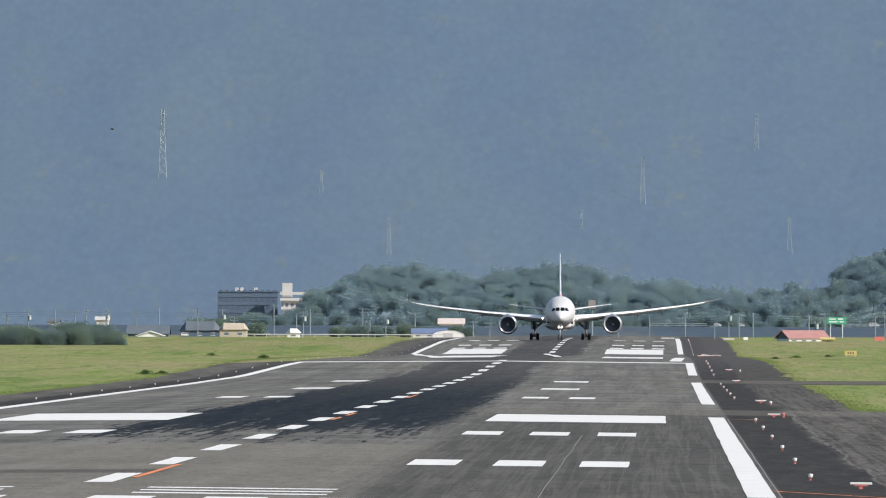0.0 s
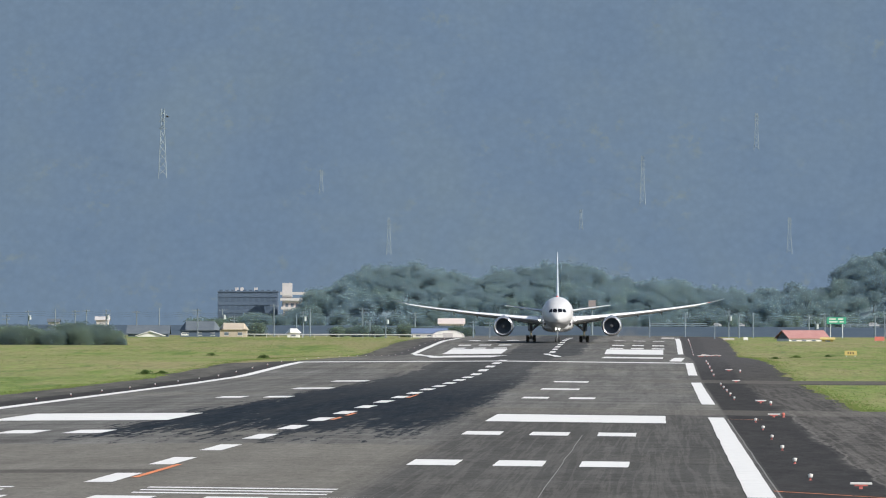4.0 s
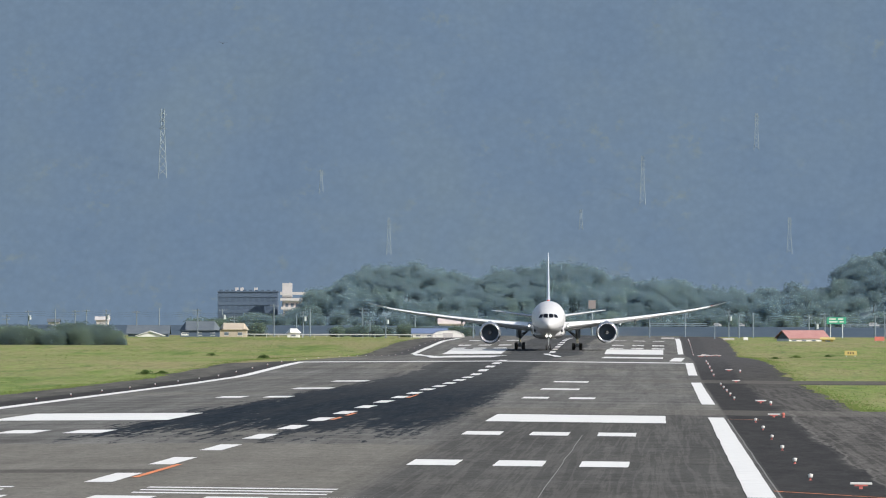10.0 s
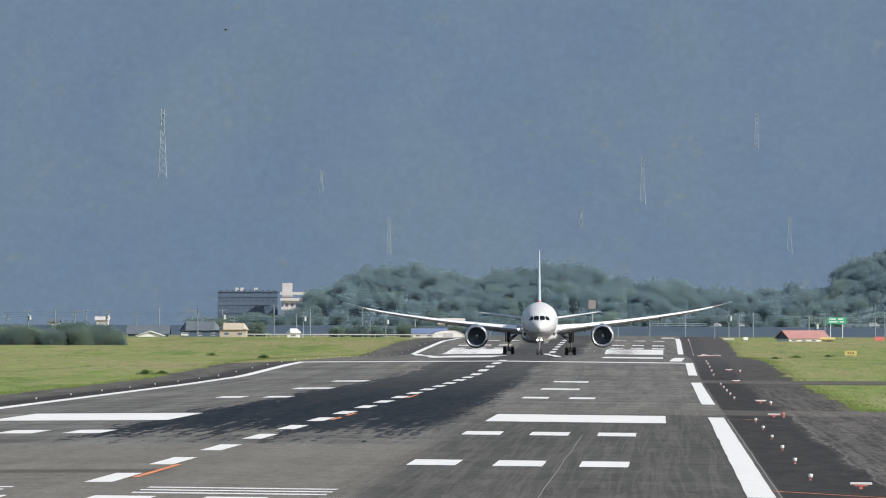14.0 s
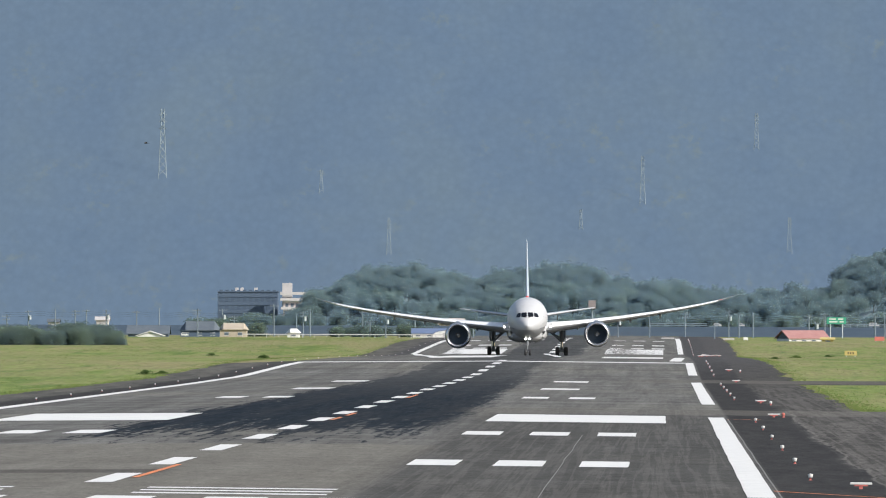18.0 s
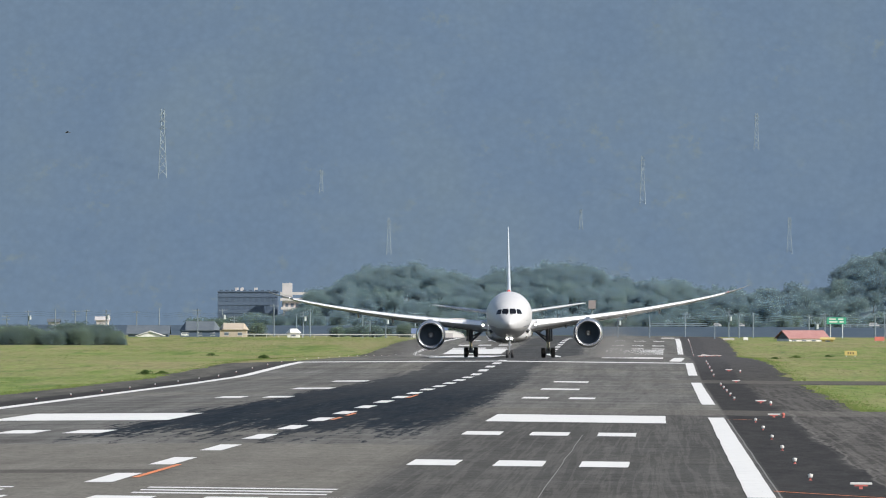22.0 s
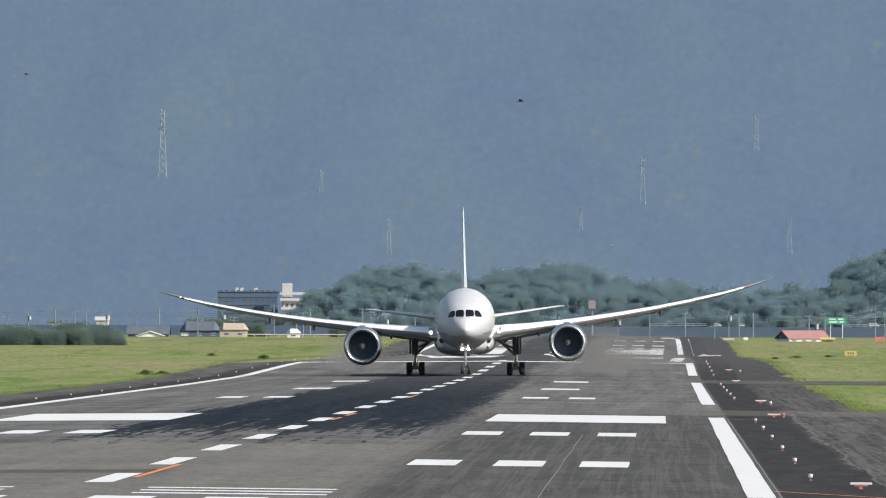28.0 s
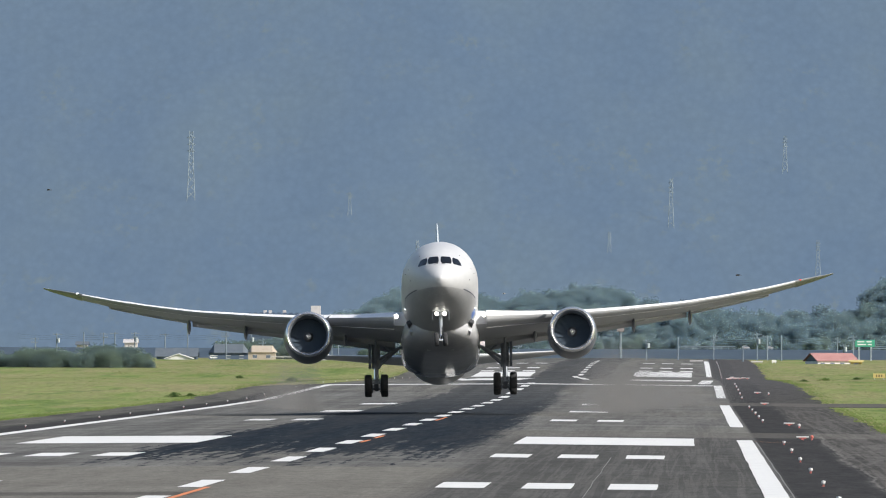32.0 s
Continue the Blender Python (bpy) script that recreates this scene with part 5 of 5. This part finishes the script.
def make_main_gear(p, s):
    g = new("main_gear")
    g.parent = p
    tagged(g, "four-wheel main landing gear")
    x = s * 4.9
    bm = bmesh.new()
    tube(bm, (x, -0.1, 4.3), (x, 0, 2.05), 0.33, 0.30, 16)
    tube(bm, (x, 0, 2.25), (x, 0, 1.95), 0.34, 0.34, 16)
    part("strut", bm, STRUT, g, smooth=False)
    bm = bmesh.new()
    tube(bm, (x, 0, 2.0), (x, 0, 0.72), 0.19, 0.19, 14)
    part("oleo", bm, CHROME, g)
    bm = bmesh.new()
    tube(bm, (x - s * 1.75, 0.1, 3.55), (x - s * 0.1, 0, 2.05), 0.15, 0.12, 10)
    tube(bm, (x - s * 1.9, -0.5, 3.5), (x - s * 0.15, -0.1, 2.6), 0.12, 0.10, 8)
    tube(bm, (x - s * 1.0, -0.3, 3.05), (x - s * 0.9, 0.05, 2.75), 0.09, 0.09, 8)
    tube(bm, (x - s * 0.6, -0.2, 3.6), (x - s * 1.25, 0.05, 3.1), 0.09, 0.09, 8)
    part("side_brace", bm, STRUT, g)
    bm = bmesh.new()
    tube(bm, (x, -2.1, 3.9), (x, -0.15, 2.1), 0.09, 0.09, 10)
    part("drag_brace", bm, STRUT, g)
    bm = bmesh.new()
    for z0, z1, yy in ((1.95, 1.45, -0.42), (1.45, 0.85, -0.42)):
        box(bm, x, yy, (z0 + z1) / 2, 0.20, 0.10, abs(z0 - z1), 0.02)
    tube(bm, (x, -0.42, 1.45), (x, -0.1, 1.9), 0.05, 0.05, 8)
    tube(bm, (x, -0.42, 0.9), (x, -0.1, 0.75), 0.05, 0.05, 8)
    part("torque_link", bm, STRUT, g)
    bm = bmesh.new()
    box(bm, x, 0, 0.66, 0.34, 1.9, 0.34, 0.06)
    tube(bm, (x, 0, 0.62), (x, 0, 1.0), 0.24, 0.20, 14)
    tube(bm, (x + 0.22, -0.3, 0.75), (x + 0.16, -0.05, 1.35), 0.05, 0.05, 8)
    tube(bm, (x - 0.22, -0.3, 0.75), (x - 0.16, -0.05, 1.35), 0.05, 0.05, 8)
    for yy in (-0.73, 0.73):
        tube(bm, (x - 0.62, yy, 0.64), (x + 0.62, yy, 0.64), 0.11, 0.11, 12)
        for q in (-0.34, 0.34):
            tube(bm, (x + q - 0.09, yy, 0.64), (x + q + 0.09, yy, 0.64), 0.30, 0.30, 16)
    part("bogie", bm, STRUT, g)
    bm = bmesh.new()
    box(bm, x + s * 0.47, 0.0, 3.0, 0.20, 1.5, 1.9, 0.05)
    part("gear_door", bm, COWL, g, "grey gear door")
    for a in (-0.62, 0.62):
        for yy in (-0.73, 0.73):
            w = new("wheel")
            w.parent = g
            wheel(w, x + a, yy, 0.64, 0.64, 0.56)


def make_nose_gear(p):
    g = new("nose_gear")
    g.parent = p
    tagged(g, "twin-wheel nose landing gear")
    y = -22.6
    bm = bmesh.new()
    tube(bm, (0, y + 0.15, 3.0), (0, y, 1.45), 0.15, 0.14, 14)
    part("strut", bm, STRUT, g)
    bm = bmesh.new()
    tube(bm, (0, y, 1.5), (0, y, 0.5), 0.085, 0.085, 12)
    tube(bm, (-0.33, y, 0.5), (0.33, y, 0.5), 0.08, 0.08, 10)
    part("oleo", bm, CHROME, g)
    bm = bmesh.new()
    box(bm, 0, y - 0.28, 1.15, 0.16, 0.08, 0.55, 0.02)
    tube(bm, (0, y + 1.7, 2.7), (0, y + 0.1, 1.5), 0.07, 0.07, 8)
    part("drag_brace", bm, STRUT, g)
    for s in (-1, 1):
        bm = bmesh.new()
        box(bm, s * 0.62, y + 0.9, 2.30, 0.05, 2.1, 0.62, 0.02, None)
        part("gear_door", bm, COWL, g)
        bm = bmesh.new()
        spun(bm, [(0.0, 0.02), (0.004, 0.13), (0.06, 0.15), (0.28, 0.12), (0.30, 0.02)], (s * 0.30, y - 0.42, 2.40), 28, caps=True)
        part("taxi_light", bm, LAMP, g, "bright nose-gear landing light")
        w = new("wheel")
        w.parent = g
        wheel(w, s * 0.32, y, 0.51, 0.51, 0.34)
    bm = bmesh.new()
    box(bm, 0, y - 0.22, 2.3, 0.75, 0.10, 0.12, 0.02)
    part("light_bracket", bm, STRUT, g)


airliner = make_plane()

# ---------------------------------------------------------------- lights and markers beside the runway
LAMP_WHITE = mottled("lamp_housing", (0.50, 0.50, 0.50), (0.62, 0.62, 0.61), 6.0, 0.5)
LAMP_RED = mottled("lamp_base_red", (0.40, 0.10, 0.09), (0.48, 0.15, 0.13), 6.0, 0.6)


def edge_light():
    e = empty("edge_light", label="small white drum-shaped runway edge light on a red neck", category="runway light", group="runway edge lights")
    for name, mat, profile, label in (("base", LAMP_RED, [(0.0, 0.01), (0.0, 0.075), (0.014, 0.07), (0.02, 0.034), (0.085, 0.034), (0.09, 0.01)], "red base and neck"),
                                      ("lamp", LAMP_WHITE, [(0.085, 0.02), (0.085, 0.055), (0.115, 0.088), (0.215, 0.100), (0.235, 0.096), (0.24, 0.03), (0.262, 0.02), (0.265, 0.005)], ""),
                                      ("collar", STRUT, [(0.112, 0.075), (0.112, 0.092), (0.128, 0.094), (0.128, 0.08)], "dark clamp ring")):
        bm = bmesh.new()
        spun(bm, profile, (0, 0, 0), 14)
        bmesh.ops.rotate(bm, cent=(0, 0, 0), matrix=Matrix.Rotation(radians(90), 3, "X"), verts=bm.verts[:])
        part(name, bm, mat, e, label)
    return e


proto = edge_light()
first = True
for x, y0, skip in ((5.15, 452, {872, 932, 992, 1352, 1412}), (-43.2, 482, set())):
    for k in range(42):
        y = y0 + 60 * k
        if y in skip or (x > 0 and (y < 500 or 1760 < y < 2380)):
            continue
        k = 0.9 if x > 0 else 0.62
        m = pose(x, y, gz(x, y) + 0.03) @ Matrix.Diagonal((k, k, k, 1))
        if first:
            proto.matrix_basis = m
            first = False
        else:
            copy_thing(proto, Matrix.Identity(4)).matrix_basis = m


def guard_panel():
    e = empty("edge_marker", label="low white and red marker bar on a short stake", category="marker", group="red and white edge markers")
    bm = bmesh.new()
    box(bm, 0, 0, 0.185, 0.72, 0.16, 0.075, 0.02)
    part("white_bar", bm, LAMP_WHITE, e)
    bm = bmesh.new()
    box(bm, 0, -0.02, 0.12, 0.44, 0.10, 0.055, 0.01)
    part("red_panel", bm, LAMP_RED, e, "red panel")
    bm = bmesh.new()
    box(bm, 0, 0.0, 0.05, 0.12, 0.10, 0.14)
    part("stake", bm, LAMP_RED, e)
    return e


proto = guard_panel()
first = True
for x, y in ((6.55, 486), (6.5, 857), (6.75, 1010), (6.8, 1355), (7.0, 1545), (6.3, 2330), (7.1, 2345), (7.9, 2360), (6.6, 2390), (7.5, 2400), (8.6, 2410), (6.9, 2440), (5.9, 2300), (9.2, 2385)):
    m = pose(x, y, gz(x, y) + 0.03)
    if first:
        proto.matrix_basis = m
        first = False
    else:
        copy_thing(proto, m)


def stub_light(x, y):
    e = empty("taxiway_light", x, y, gz(x, y) + 0.03, "small orange-red stub light beside the runway", "taxi light", "stub lights")
    bm = bmesh.new()
    tube(bm, (0, 0, 0), (0, 0, 0.12), 0.07, 0.05, 10)
    part("stem", bm, LAMP_RED, e)
    bm = bmesh.new()
    bmesh.ops.create_uvsphere(bm, u_segments=10, v_segments=8, radius=0.10)
    bmesh.ops.translate(bm, verts=bm.verts[:], vec=(0, 0, 0.19))
    part("cap", bm, RED_PLASTIC if y < 900 else LAMP_WHITE, e, smooth=True)


stub_light(7.05, 857)
stub_light(7.25, 985)
stub_light(8.1, 1530)

# ---------------------------------------------------------------- grass
def tufts():
    """Loose grass: bent blades in clumps, thick along the paving's edge and thinner over the field."""
    rng = random.Random(21)
    verts, faces = [], []

    def blade(x, y, z, h, w):
        a, lean = rng.uniform(0, 6.283), rng.uniform(-0.4, 0.4) * h
        dx, dy = math.cos(a) * w, math.sin(a) * w
        i = len(verts)
        verts.extend([(x - dx, y - dy, z - 0.03), (x + dx, y + dy, z - 0.03), (x + dx * 0.3 + lean, y + dy * 0.3, z + h), (x - dx * 0.3 + lean, y - dy * 0.3, z + h * 0.96)])
        faces.append((i, i + 1, i + 2, i + 3))

    def clump(x, y, n, h, r):
        z = gz(x, y)
        for _ in range(n):
            blade(x + rng.gauss(0, r), y + rng.gauss(0, r), z, h * rng.uniform(0.5, 1.2), rng.uniform(0.03, 0.08))

    left, right = wob(-49.0, 1.2, 1), wob(12.4, 0.9, 2)
    for _ in range(5200):
        y = 1000 + 1900 * rng.random() ** 1.5
        clump(left(y) - abs(rng.gauss(0, 1.1)) + 0.15, y, 3, rng.uniform(0.03, 0.075), 0.3)
    for _ in range(4200):
        y = 930 + 1950 * rng.random() ** 1.5
        if 1322 < y < 1403:
            continue
        clump(right(y) + abs(rng.gauss(0, 1.0)) - 0.15, y, 3, rng.uniform(0.03, 0.075), 0.3)
    for _ in range(5000):
        y = 1050 + 1750 * rng.random()
        x = -49.5 - rng.uniform(0, 60) if rng.random() < 0.65 else 12.9 + rng.uniform(0, 26)
        if x > 0 and 1320 < y < 1405:
            continue
        if noise.noise((x * 0.12, y * 0.02, 7)) < -0.05:
            continue
        clump(x, y, 3, rng.uniform(0.04, 0.10), 0.6)
    # unmown grass in front of the hedge and the houses
    for _ in range(2400):
        y = 2480 + 560 * rng.random()
        clump(-98 + 46 * rng.random() ** 1.3, y, 3, rng.uniform(0.05, 0.13), 0.8)
    return verts, faces


v, f = tufts()
tagged(raw("grass_tufts", v, f, BLADES), "rough green and straw-coloured grass tufts along the runway", "grass", kind="stuff")

WEED = leaf_material("weed_leaves", (0.065, 0.115, 0.036), (0.12, 0.165, 0.058))


def weed(seed, x, y, h, w):
    e = empty("weed", x, y, gz(x, y), "low dark green weed growing in the mown grass", "weed", "weeds in the grass")
    rng = random.Random(seed)
    verts, faces = [], []
    for _ in range(260):
        a, r = rng.uniform(0, 6.283), abs(rng.gauss(0, 0.42))
        px, py, pz = math.cos(a) * r * w, math.sin(a) * r * w, h * max(0.0, 1 - r * r) * rng.random()
        u = Vector((rng.gauss(0, 1), rng.gauss(0, 1), rng.gauss(0.4, 0.8))).normalized() * rng.uniform(0.08, 0.2)
        q = u.orthogonal().normalized() * rng.uniform(0.03, 0.07)
        i = len(verts)
        verts += [(px - q.x, py - q.y, pz - q.z), (px + u.x * 0.5 - q.x * 2, py + u.y * 0.5 - q.y * 2, pz + u.z * 0.5), (px + u.x, py + u.y, pz + u.z), (px + u.x * 0.5 + q.x * 2, py + u.y * 0.5 + q.y * 2, pz + u.z * 0.5)]
        faces.append((i, i + 1, i + 2, i + 3))
    raw("leaves", verts, faces, WEED, e)
    bm = bmesh.new()
    for k in range(5):
        a = 1.256 * k
        tube(bm, (0, 0, -0.1), (math.cos(a) * w * 0.4, math.sin(a) * w * 0.4, h * 0.6), 0.02, 0.008, 5)
    part("stems", bm, WEED, e)


for k, (x, y, h, w) in enumerate(((-51.6, 1480, 0.42, 1.1), (-50.4, 1492, 0.25, 0.7), (-51.0, 1900, 0.50, 1.1), (-52.2, 1935, 0.35, 0.9), (19.8, 2180, 0.36, 1.3), (27.0, 2400, 0.3, 1.2), (-70, 2300, 0.4, 1.2), (15.2, 1990, 0.25, 0.8))):
    weed(k, x, y, h, w)

# ---------------------------------------------------------------- dust and exhaust haze behind the engines
# grey specks stand in for the exhaust's blurring heat haze besides dust
DUST = mottled("dust_and_haze", (0.175, 0.174, 0.172), (0.21, 0.208, 0.205), 0.5, 0.95, spec=0.1)
s_mix, s_clear = nd(DUST, "ShaderNodeMixShader", Fac=0.25), nd(DUST, "ShaderNodeBsdfTransparent")
ln(DUST, DUST.node_tree.nodes["Principled BSDF"].outputs[0], s_mix.inputs[1])
ln(DUST, s_clear.outputs[0], s_mix.inputs[2])
ln(DUST, s_mix.outputs[0], DUST.node_tree.nodes["Material Output"].inputs[0])


def dust(seed, n, cx, wide, long, high):
    """Fine specks, thick near the ground and thinning out upwards and backwards."""
    r = np.random.default_rng(seed)
    f = r.random(n) ** 1.4
    a = np.floor(f * 9) * 2.1
    x = cx * (1 + 0.45 * f) + r.normal(0, 1, n) * wide * (0.5 + f) + 0.9 * np.cos(a)
    z = np.abs(r.normal(0, 1, n)) * high * (1 - 0.5 * f) * (0.75 + 0.35 * np.sin(a * 1.7))
    p = np.stack([x, 30 + long * f + r.normal(0, 6, n), np.maximum(z, 0.03)], 1)
    s = r.uniform(0.012, 0.023, n)[:, None, None]
    verts = (p[:, None, :] + r.uniform(-1, 1, (n, 3, 3)) * s).reshape(-1, 3)
    return tagged(raw("dust_cloud", verts.tolist(), np.arange(3 * n).reshape(-1, 3).tolist(), DUST), "thin grey dust and heat haze behind an engine", "dust", kind="stuff")


dust_clouds = [dust(3, 900000, 12.0, 2.2, 210.0, 2.9), dust(4, 240000, -11.5, 1.0, 130.0, 2.4)]

# ---------------------------------------------------------------- birds
FEATHER = mottled("dark_feathers", (0.03, 0.028, 0.026), (0.06, 0.055, 0.05), 8.0, 0.7)
PALE_FEATHER = mottled("pale_feathers", (0.45, 0.46, 0.47), (0.6, 0.6, 0.6), 8.0, 0.7)


def bird(size, up, mat, label):
    b = empty("bird", label=label, category="bird", group="birds over the airfield")
    bm = bmesh.new()
    spun(bm, [(-0.5 * size, 0.01), (-0.42 * size, 0.05 * size), (-0.2 * size, 0.10 * size), (0.15 * size, 0.08 * size), (0.4 * size, 0.03 * size), (0.62 * size, 0.05 * size), (0.64 * size, 0.01)], (0, 0, 0), 10, caps=True)
    part("body", bm, mat, b, smooth=True)
    for s in (-1, 1):
        bm = bmesh.new()
        k = radians(up)
        rows = []
        for f, c, o in ((0.0, 0.36, 0.0), (0.45, 0.34, -0.06), (0.8, 0.24, 0.05), (1.0, 0.06, 0.2)):
            d = f * size
            x, z = s * d * math.cos(k * (1.2 - 0.6 * f)), d * math.sin(k * (1.2 - 0.6 * f))
            rows.append([(x, (o - c / 2) * size, z), (x, (o + c / 2) * size, z), (x, (o + c / 2) * size, z + 0.02 * size), (x, (o - c / 2) * size, z + 0.03 * size)])
        loft(bm, rows)
        part("wing", bm, mat, b)
    return b


def bird_path(b, d, rows):
    """rows: seconds, and the two tangents of the direction from the eye."""
    out = []
    for k, (t, ax, el) in enumerate(rows):
        n = rows[min(k + 1, len(rows) - 1)]
        p = rows[max(k - 1, 0)]
        head = -90 if n[1] < p[1] else 90
        out.append((t, pose(ax * d, d, EYE[2] + el * d, 0, 0, head + (15 if k % 2 else -15))))
    walk(b, out)


# ---------------------------------------------------------------- movement
# seconds, x, y of the main gear, lift, pitch, roll, yaw
FLIGHT = [
    (0, -19.37, 2819.6, 0.00, 0.00, -0.40, 0.39),
    (2, -19.30, 2778.9, 0.00, 0.00, -0.40, 0.40),
    (3.5, -19.21, 2742.6, 0.00, 0.00, -0.40, 0.40),
    (5.5, -19.34, 2686.3, 0.00, 0.00, -0.40, 0.41),
    (7, -19.38, 2638.2, 0.00, 0.00, -0.40, 0.42),
    (9, -19.39, 2565.9, 0.00, 0.00, -0.40, 0.43),
    (11, -19.30, 2484.6, 0.00, 0.00, -0.40, 0.45),
    (13, -19.38, 2394.1, 0.00, 0.00, -0.44, 0.46),
    (14.5, -19.35, 2320.3, 0.00, 0.00, -0.47, 0.48),
    (16.5, -19.23, 2214.1, 0.00, 0.00, -0.51, 0.50),
    (18, -19.29, 2128.8, 0.00, 0.00, -0.69, 0.52),
    (20, -19.33, 2007.6, 0.00, 0.00, -0.83, 0.55),
    (22, -19.30, 1878.2, 0.00, 0.00, -0.98, 0.59),
    (24, -19.06, 1741.1, 0.00, 0.00, -1.12, 0.63),
    (25.5, -18.83, 1633.4, 0.00, 0.03, -1.22, 0.66),
    (27.5, -19.18, 1483.9, 0.00, 0.15, -1.22, 0.74),
    (28, -19.13, 1445.5, 0.00, 0.40, -1.22, 0.76),
    (28.5, -19.07, 1406.7, -0.01, 1.35, -1.25, 0.78),
    (29, -18.98, 1367.5, -0.03, 2.15, -1.27, 0.80),
    (29.5, -18.95, 1328.0, 0.05, 3.40, -1.29, 0.82),
    (30, -18.84, 1288.1, 0.12, 4.30, -1.32, 0.84),
    (30.5, -18.90, 1247.8, 0.22, 5.45, -1.32, 0.87),
    (31, -18.89, 1207.3, 0.45, 6.60, -1.29, 0.90),
    (31.5, -18.92, 1166.3, 0.90, 7.75, -1.29, 0.93),
    (32, -18.94, 1125.1, 1.68, 8.80, -1.30, 0.96),
]
FLEX = [(0, -0.85), (7, -0.75), (14, -0.45), (21, -0.16), (25, 0.0), (28, 0.12), (29, 0.25), (30, 0.45), (31, 0.78), (32, 1.0)]
GUST = {28: 0.10, 29: 0.12, 30: 0.20, 31: 0.06}      # a little more bend on the windward wing
OLEO = [(0, 0), (25, 0), (28, 0), (29, 0.02), (30, 0.12), (30.5, 0.2), (31, 0.22), (31.5, 0.17), (32, 0.10)]
# turn of the wheel trucks against the fuselage: level on the ground, hanging toes-up in the air
TRUCK = [(0, 0), (27.5, 0.15), (28, 0.4), (28.5, 1.35), (29, 2.15), (29.5, 3.4), (30, 4.3), (30.5, 2.5), (31, -5.5), (31.5, -8.5), (32, -9.5)]


BIRDS = [
    (bird(0.46, 24, FEATHER, "dark brown kite gliding over the airfield"), 900.0,
     [(0, -0.1600, 0.018), (20, -0.1000, 0.018), (26.5, -0.0305, 0.0175), (27.5, -0.0170, 0.0163), (28.0, -0.0096, 0.0150), (28.5, -0.0031, 0.0135), (29.0, 0.0042, 0.0126), (29.5, 0.0113, 0.0119), (32, 0.0480, 0.0110)]),
    (bird(0.34, 18, PALE_FEATHER, "pale grey bird flying across the mountainside"), 1300.0,
     [(0, 0.0560, 0.0060), (24, 0.0200, 0.0062), (25, 0.0028, 0.0053), (28, -0.0034, 0.0053), (30, -0.0079, 0.0042), (31, -0.0110, 0.0038), (32, -0.0126, 0.0035)]),
    (bird(0.5, 20, FEATHER, "small dark bird gliding over the airfield"), 1500.0,
     [(0, -0.0372, 0.0130), (6, -0.0319, 0.0150), (13, -0.0292, 0.0204), (19, -0.0365, 0.0114), (28, -0.0430, 0.0167), (31, -0.0423, 0.0123), (32, -0.0434, 0.0104)]),
    (bird(0.38, 16, FEATHER, "dark bird with pale underwings near the wing tip"), 1000.0,
     [(0, 0.0600, 0.0040), (28, 0.0240, 0.0040), (31, 0.0070, 0.0048), (32, 0.0032, 0.0048)]),
]


def motions():
    rows = []
    for t, x, y, lift, pitch, roll, yaw in FLIGHT:
        z = gz(XC, y) + 0.03 + lift
        rows.append((t, pose(x, y, z, 0, 0, yaw) @ pose(0, 0, 0, -pitch, 0, 0) @ pose(0, 0, 0, 0, roll, 0)))
    walk(airliner, rows)
    # the dust and haze trail the engines and rise as they come up to full power
    for cloud in dust_clouds:
        walk(cloud, [(t, pose(x, y, gz(XC, y + 60) - 3.2 * min(1.0, max(0.0, (24.5 - t) / 8.0)), 0, 0, 0)) for t, x, y, lift, pitch, roll, yaw in FLIGHT])
    # the wings bend upwards panel by panel as they take the weight
    for ob in airliner.children:
        kind = ob.name.split(".")[0]
        if kind in ("inner_wing", "mid_wing", "outer_wing"):
            s = -1 if ob.data.vertices[0].co.x < 0 else 1
            rows = []
            for t, k in FLEX:
                if s > 0:
                    k += GUST.get(t, 0.0)
                m = Matrix.Identity(4)
                for name, hx, hz, turn in (("inner_wing", 2.6, 4.1, 0.5), ("mid_wing", 10.6, 5.0, 1.6), ("outer_wing", 19.0, 6.2, 1.9)):
                    hinge = Matrix.Translation((s * hx, 0, hz))
                    m = m @ hinge @ pose(0, 0, 0, 0, -s * turn * k, 0) @ hinge.inverted()
                    if name == kind:
                        break
                rows.append((t, m))
            walk(ob, rows)
    # the legs stretch as the wings take the weight
    first = next(ob.name for ob in airliner.children if ob.name.startswith("main_gear"))
    for ob in airliner.children:
        if ob.name.startswith("main_gear"):
            s = -1 if ob.name == first else 1
            rows = []
            for t, e in OLEO:
                # both trucks stay on the paving while the fuselage leans, until they leave it
                lean = np.interp(t, [r[0] for r in FLIGHT], [r[5] for r in FLIGHT]) * min(1.0, max(0.0, (31.5 - t) / 1.0))
                rows.append((t, pose(0, 0, -e + s * 4.9 * math.sin(radians(lean)))))
            walk(ob, rows)
            for piece in ob.children:
                if piece.name.startswith(("wheel", "bogie")):
                    hub = Matrix.Translation((0, 0, 0.66))
                    walk(piece, [(t, hub @ pose(0, 0, 0, a, 0, 0) @ hub.inverted()) for t, a in TRUCK])

    for b, d, rows in BIRDS:
        bird_path(b, d, rows)


motions()
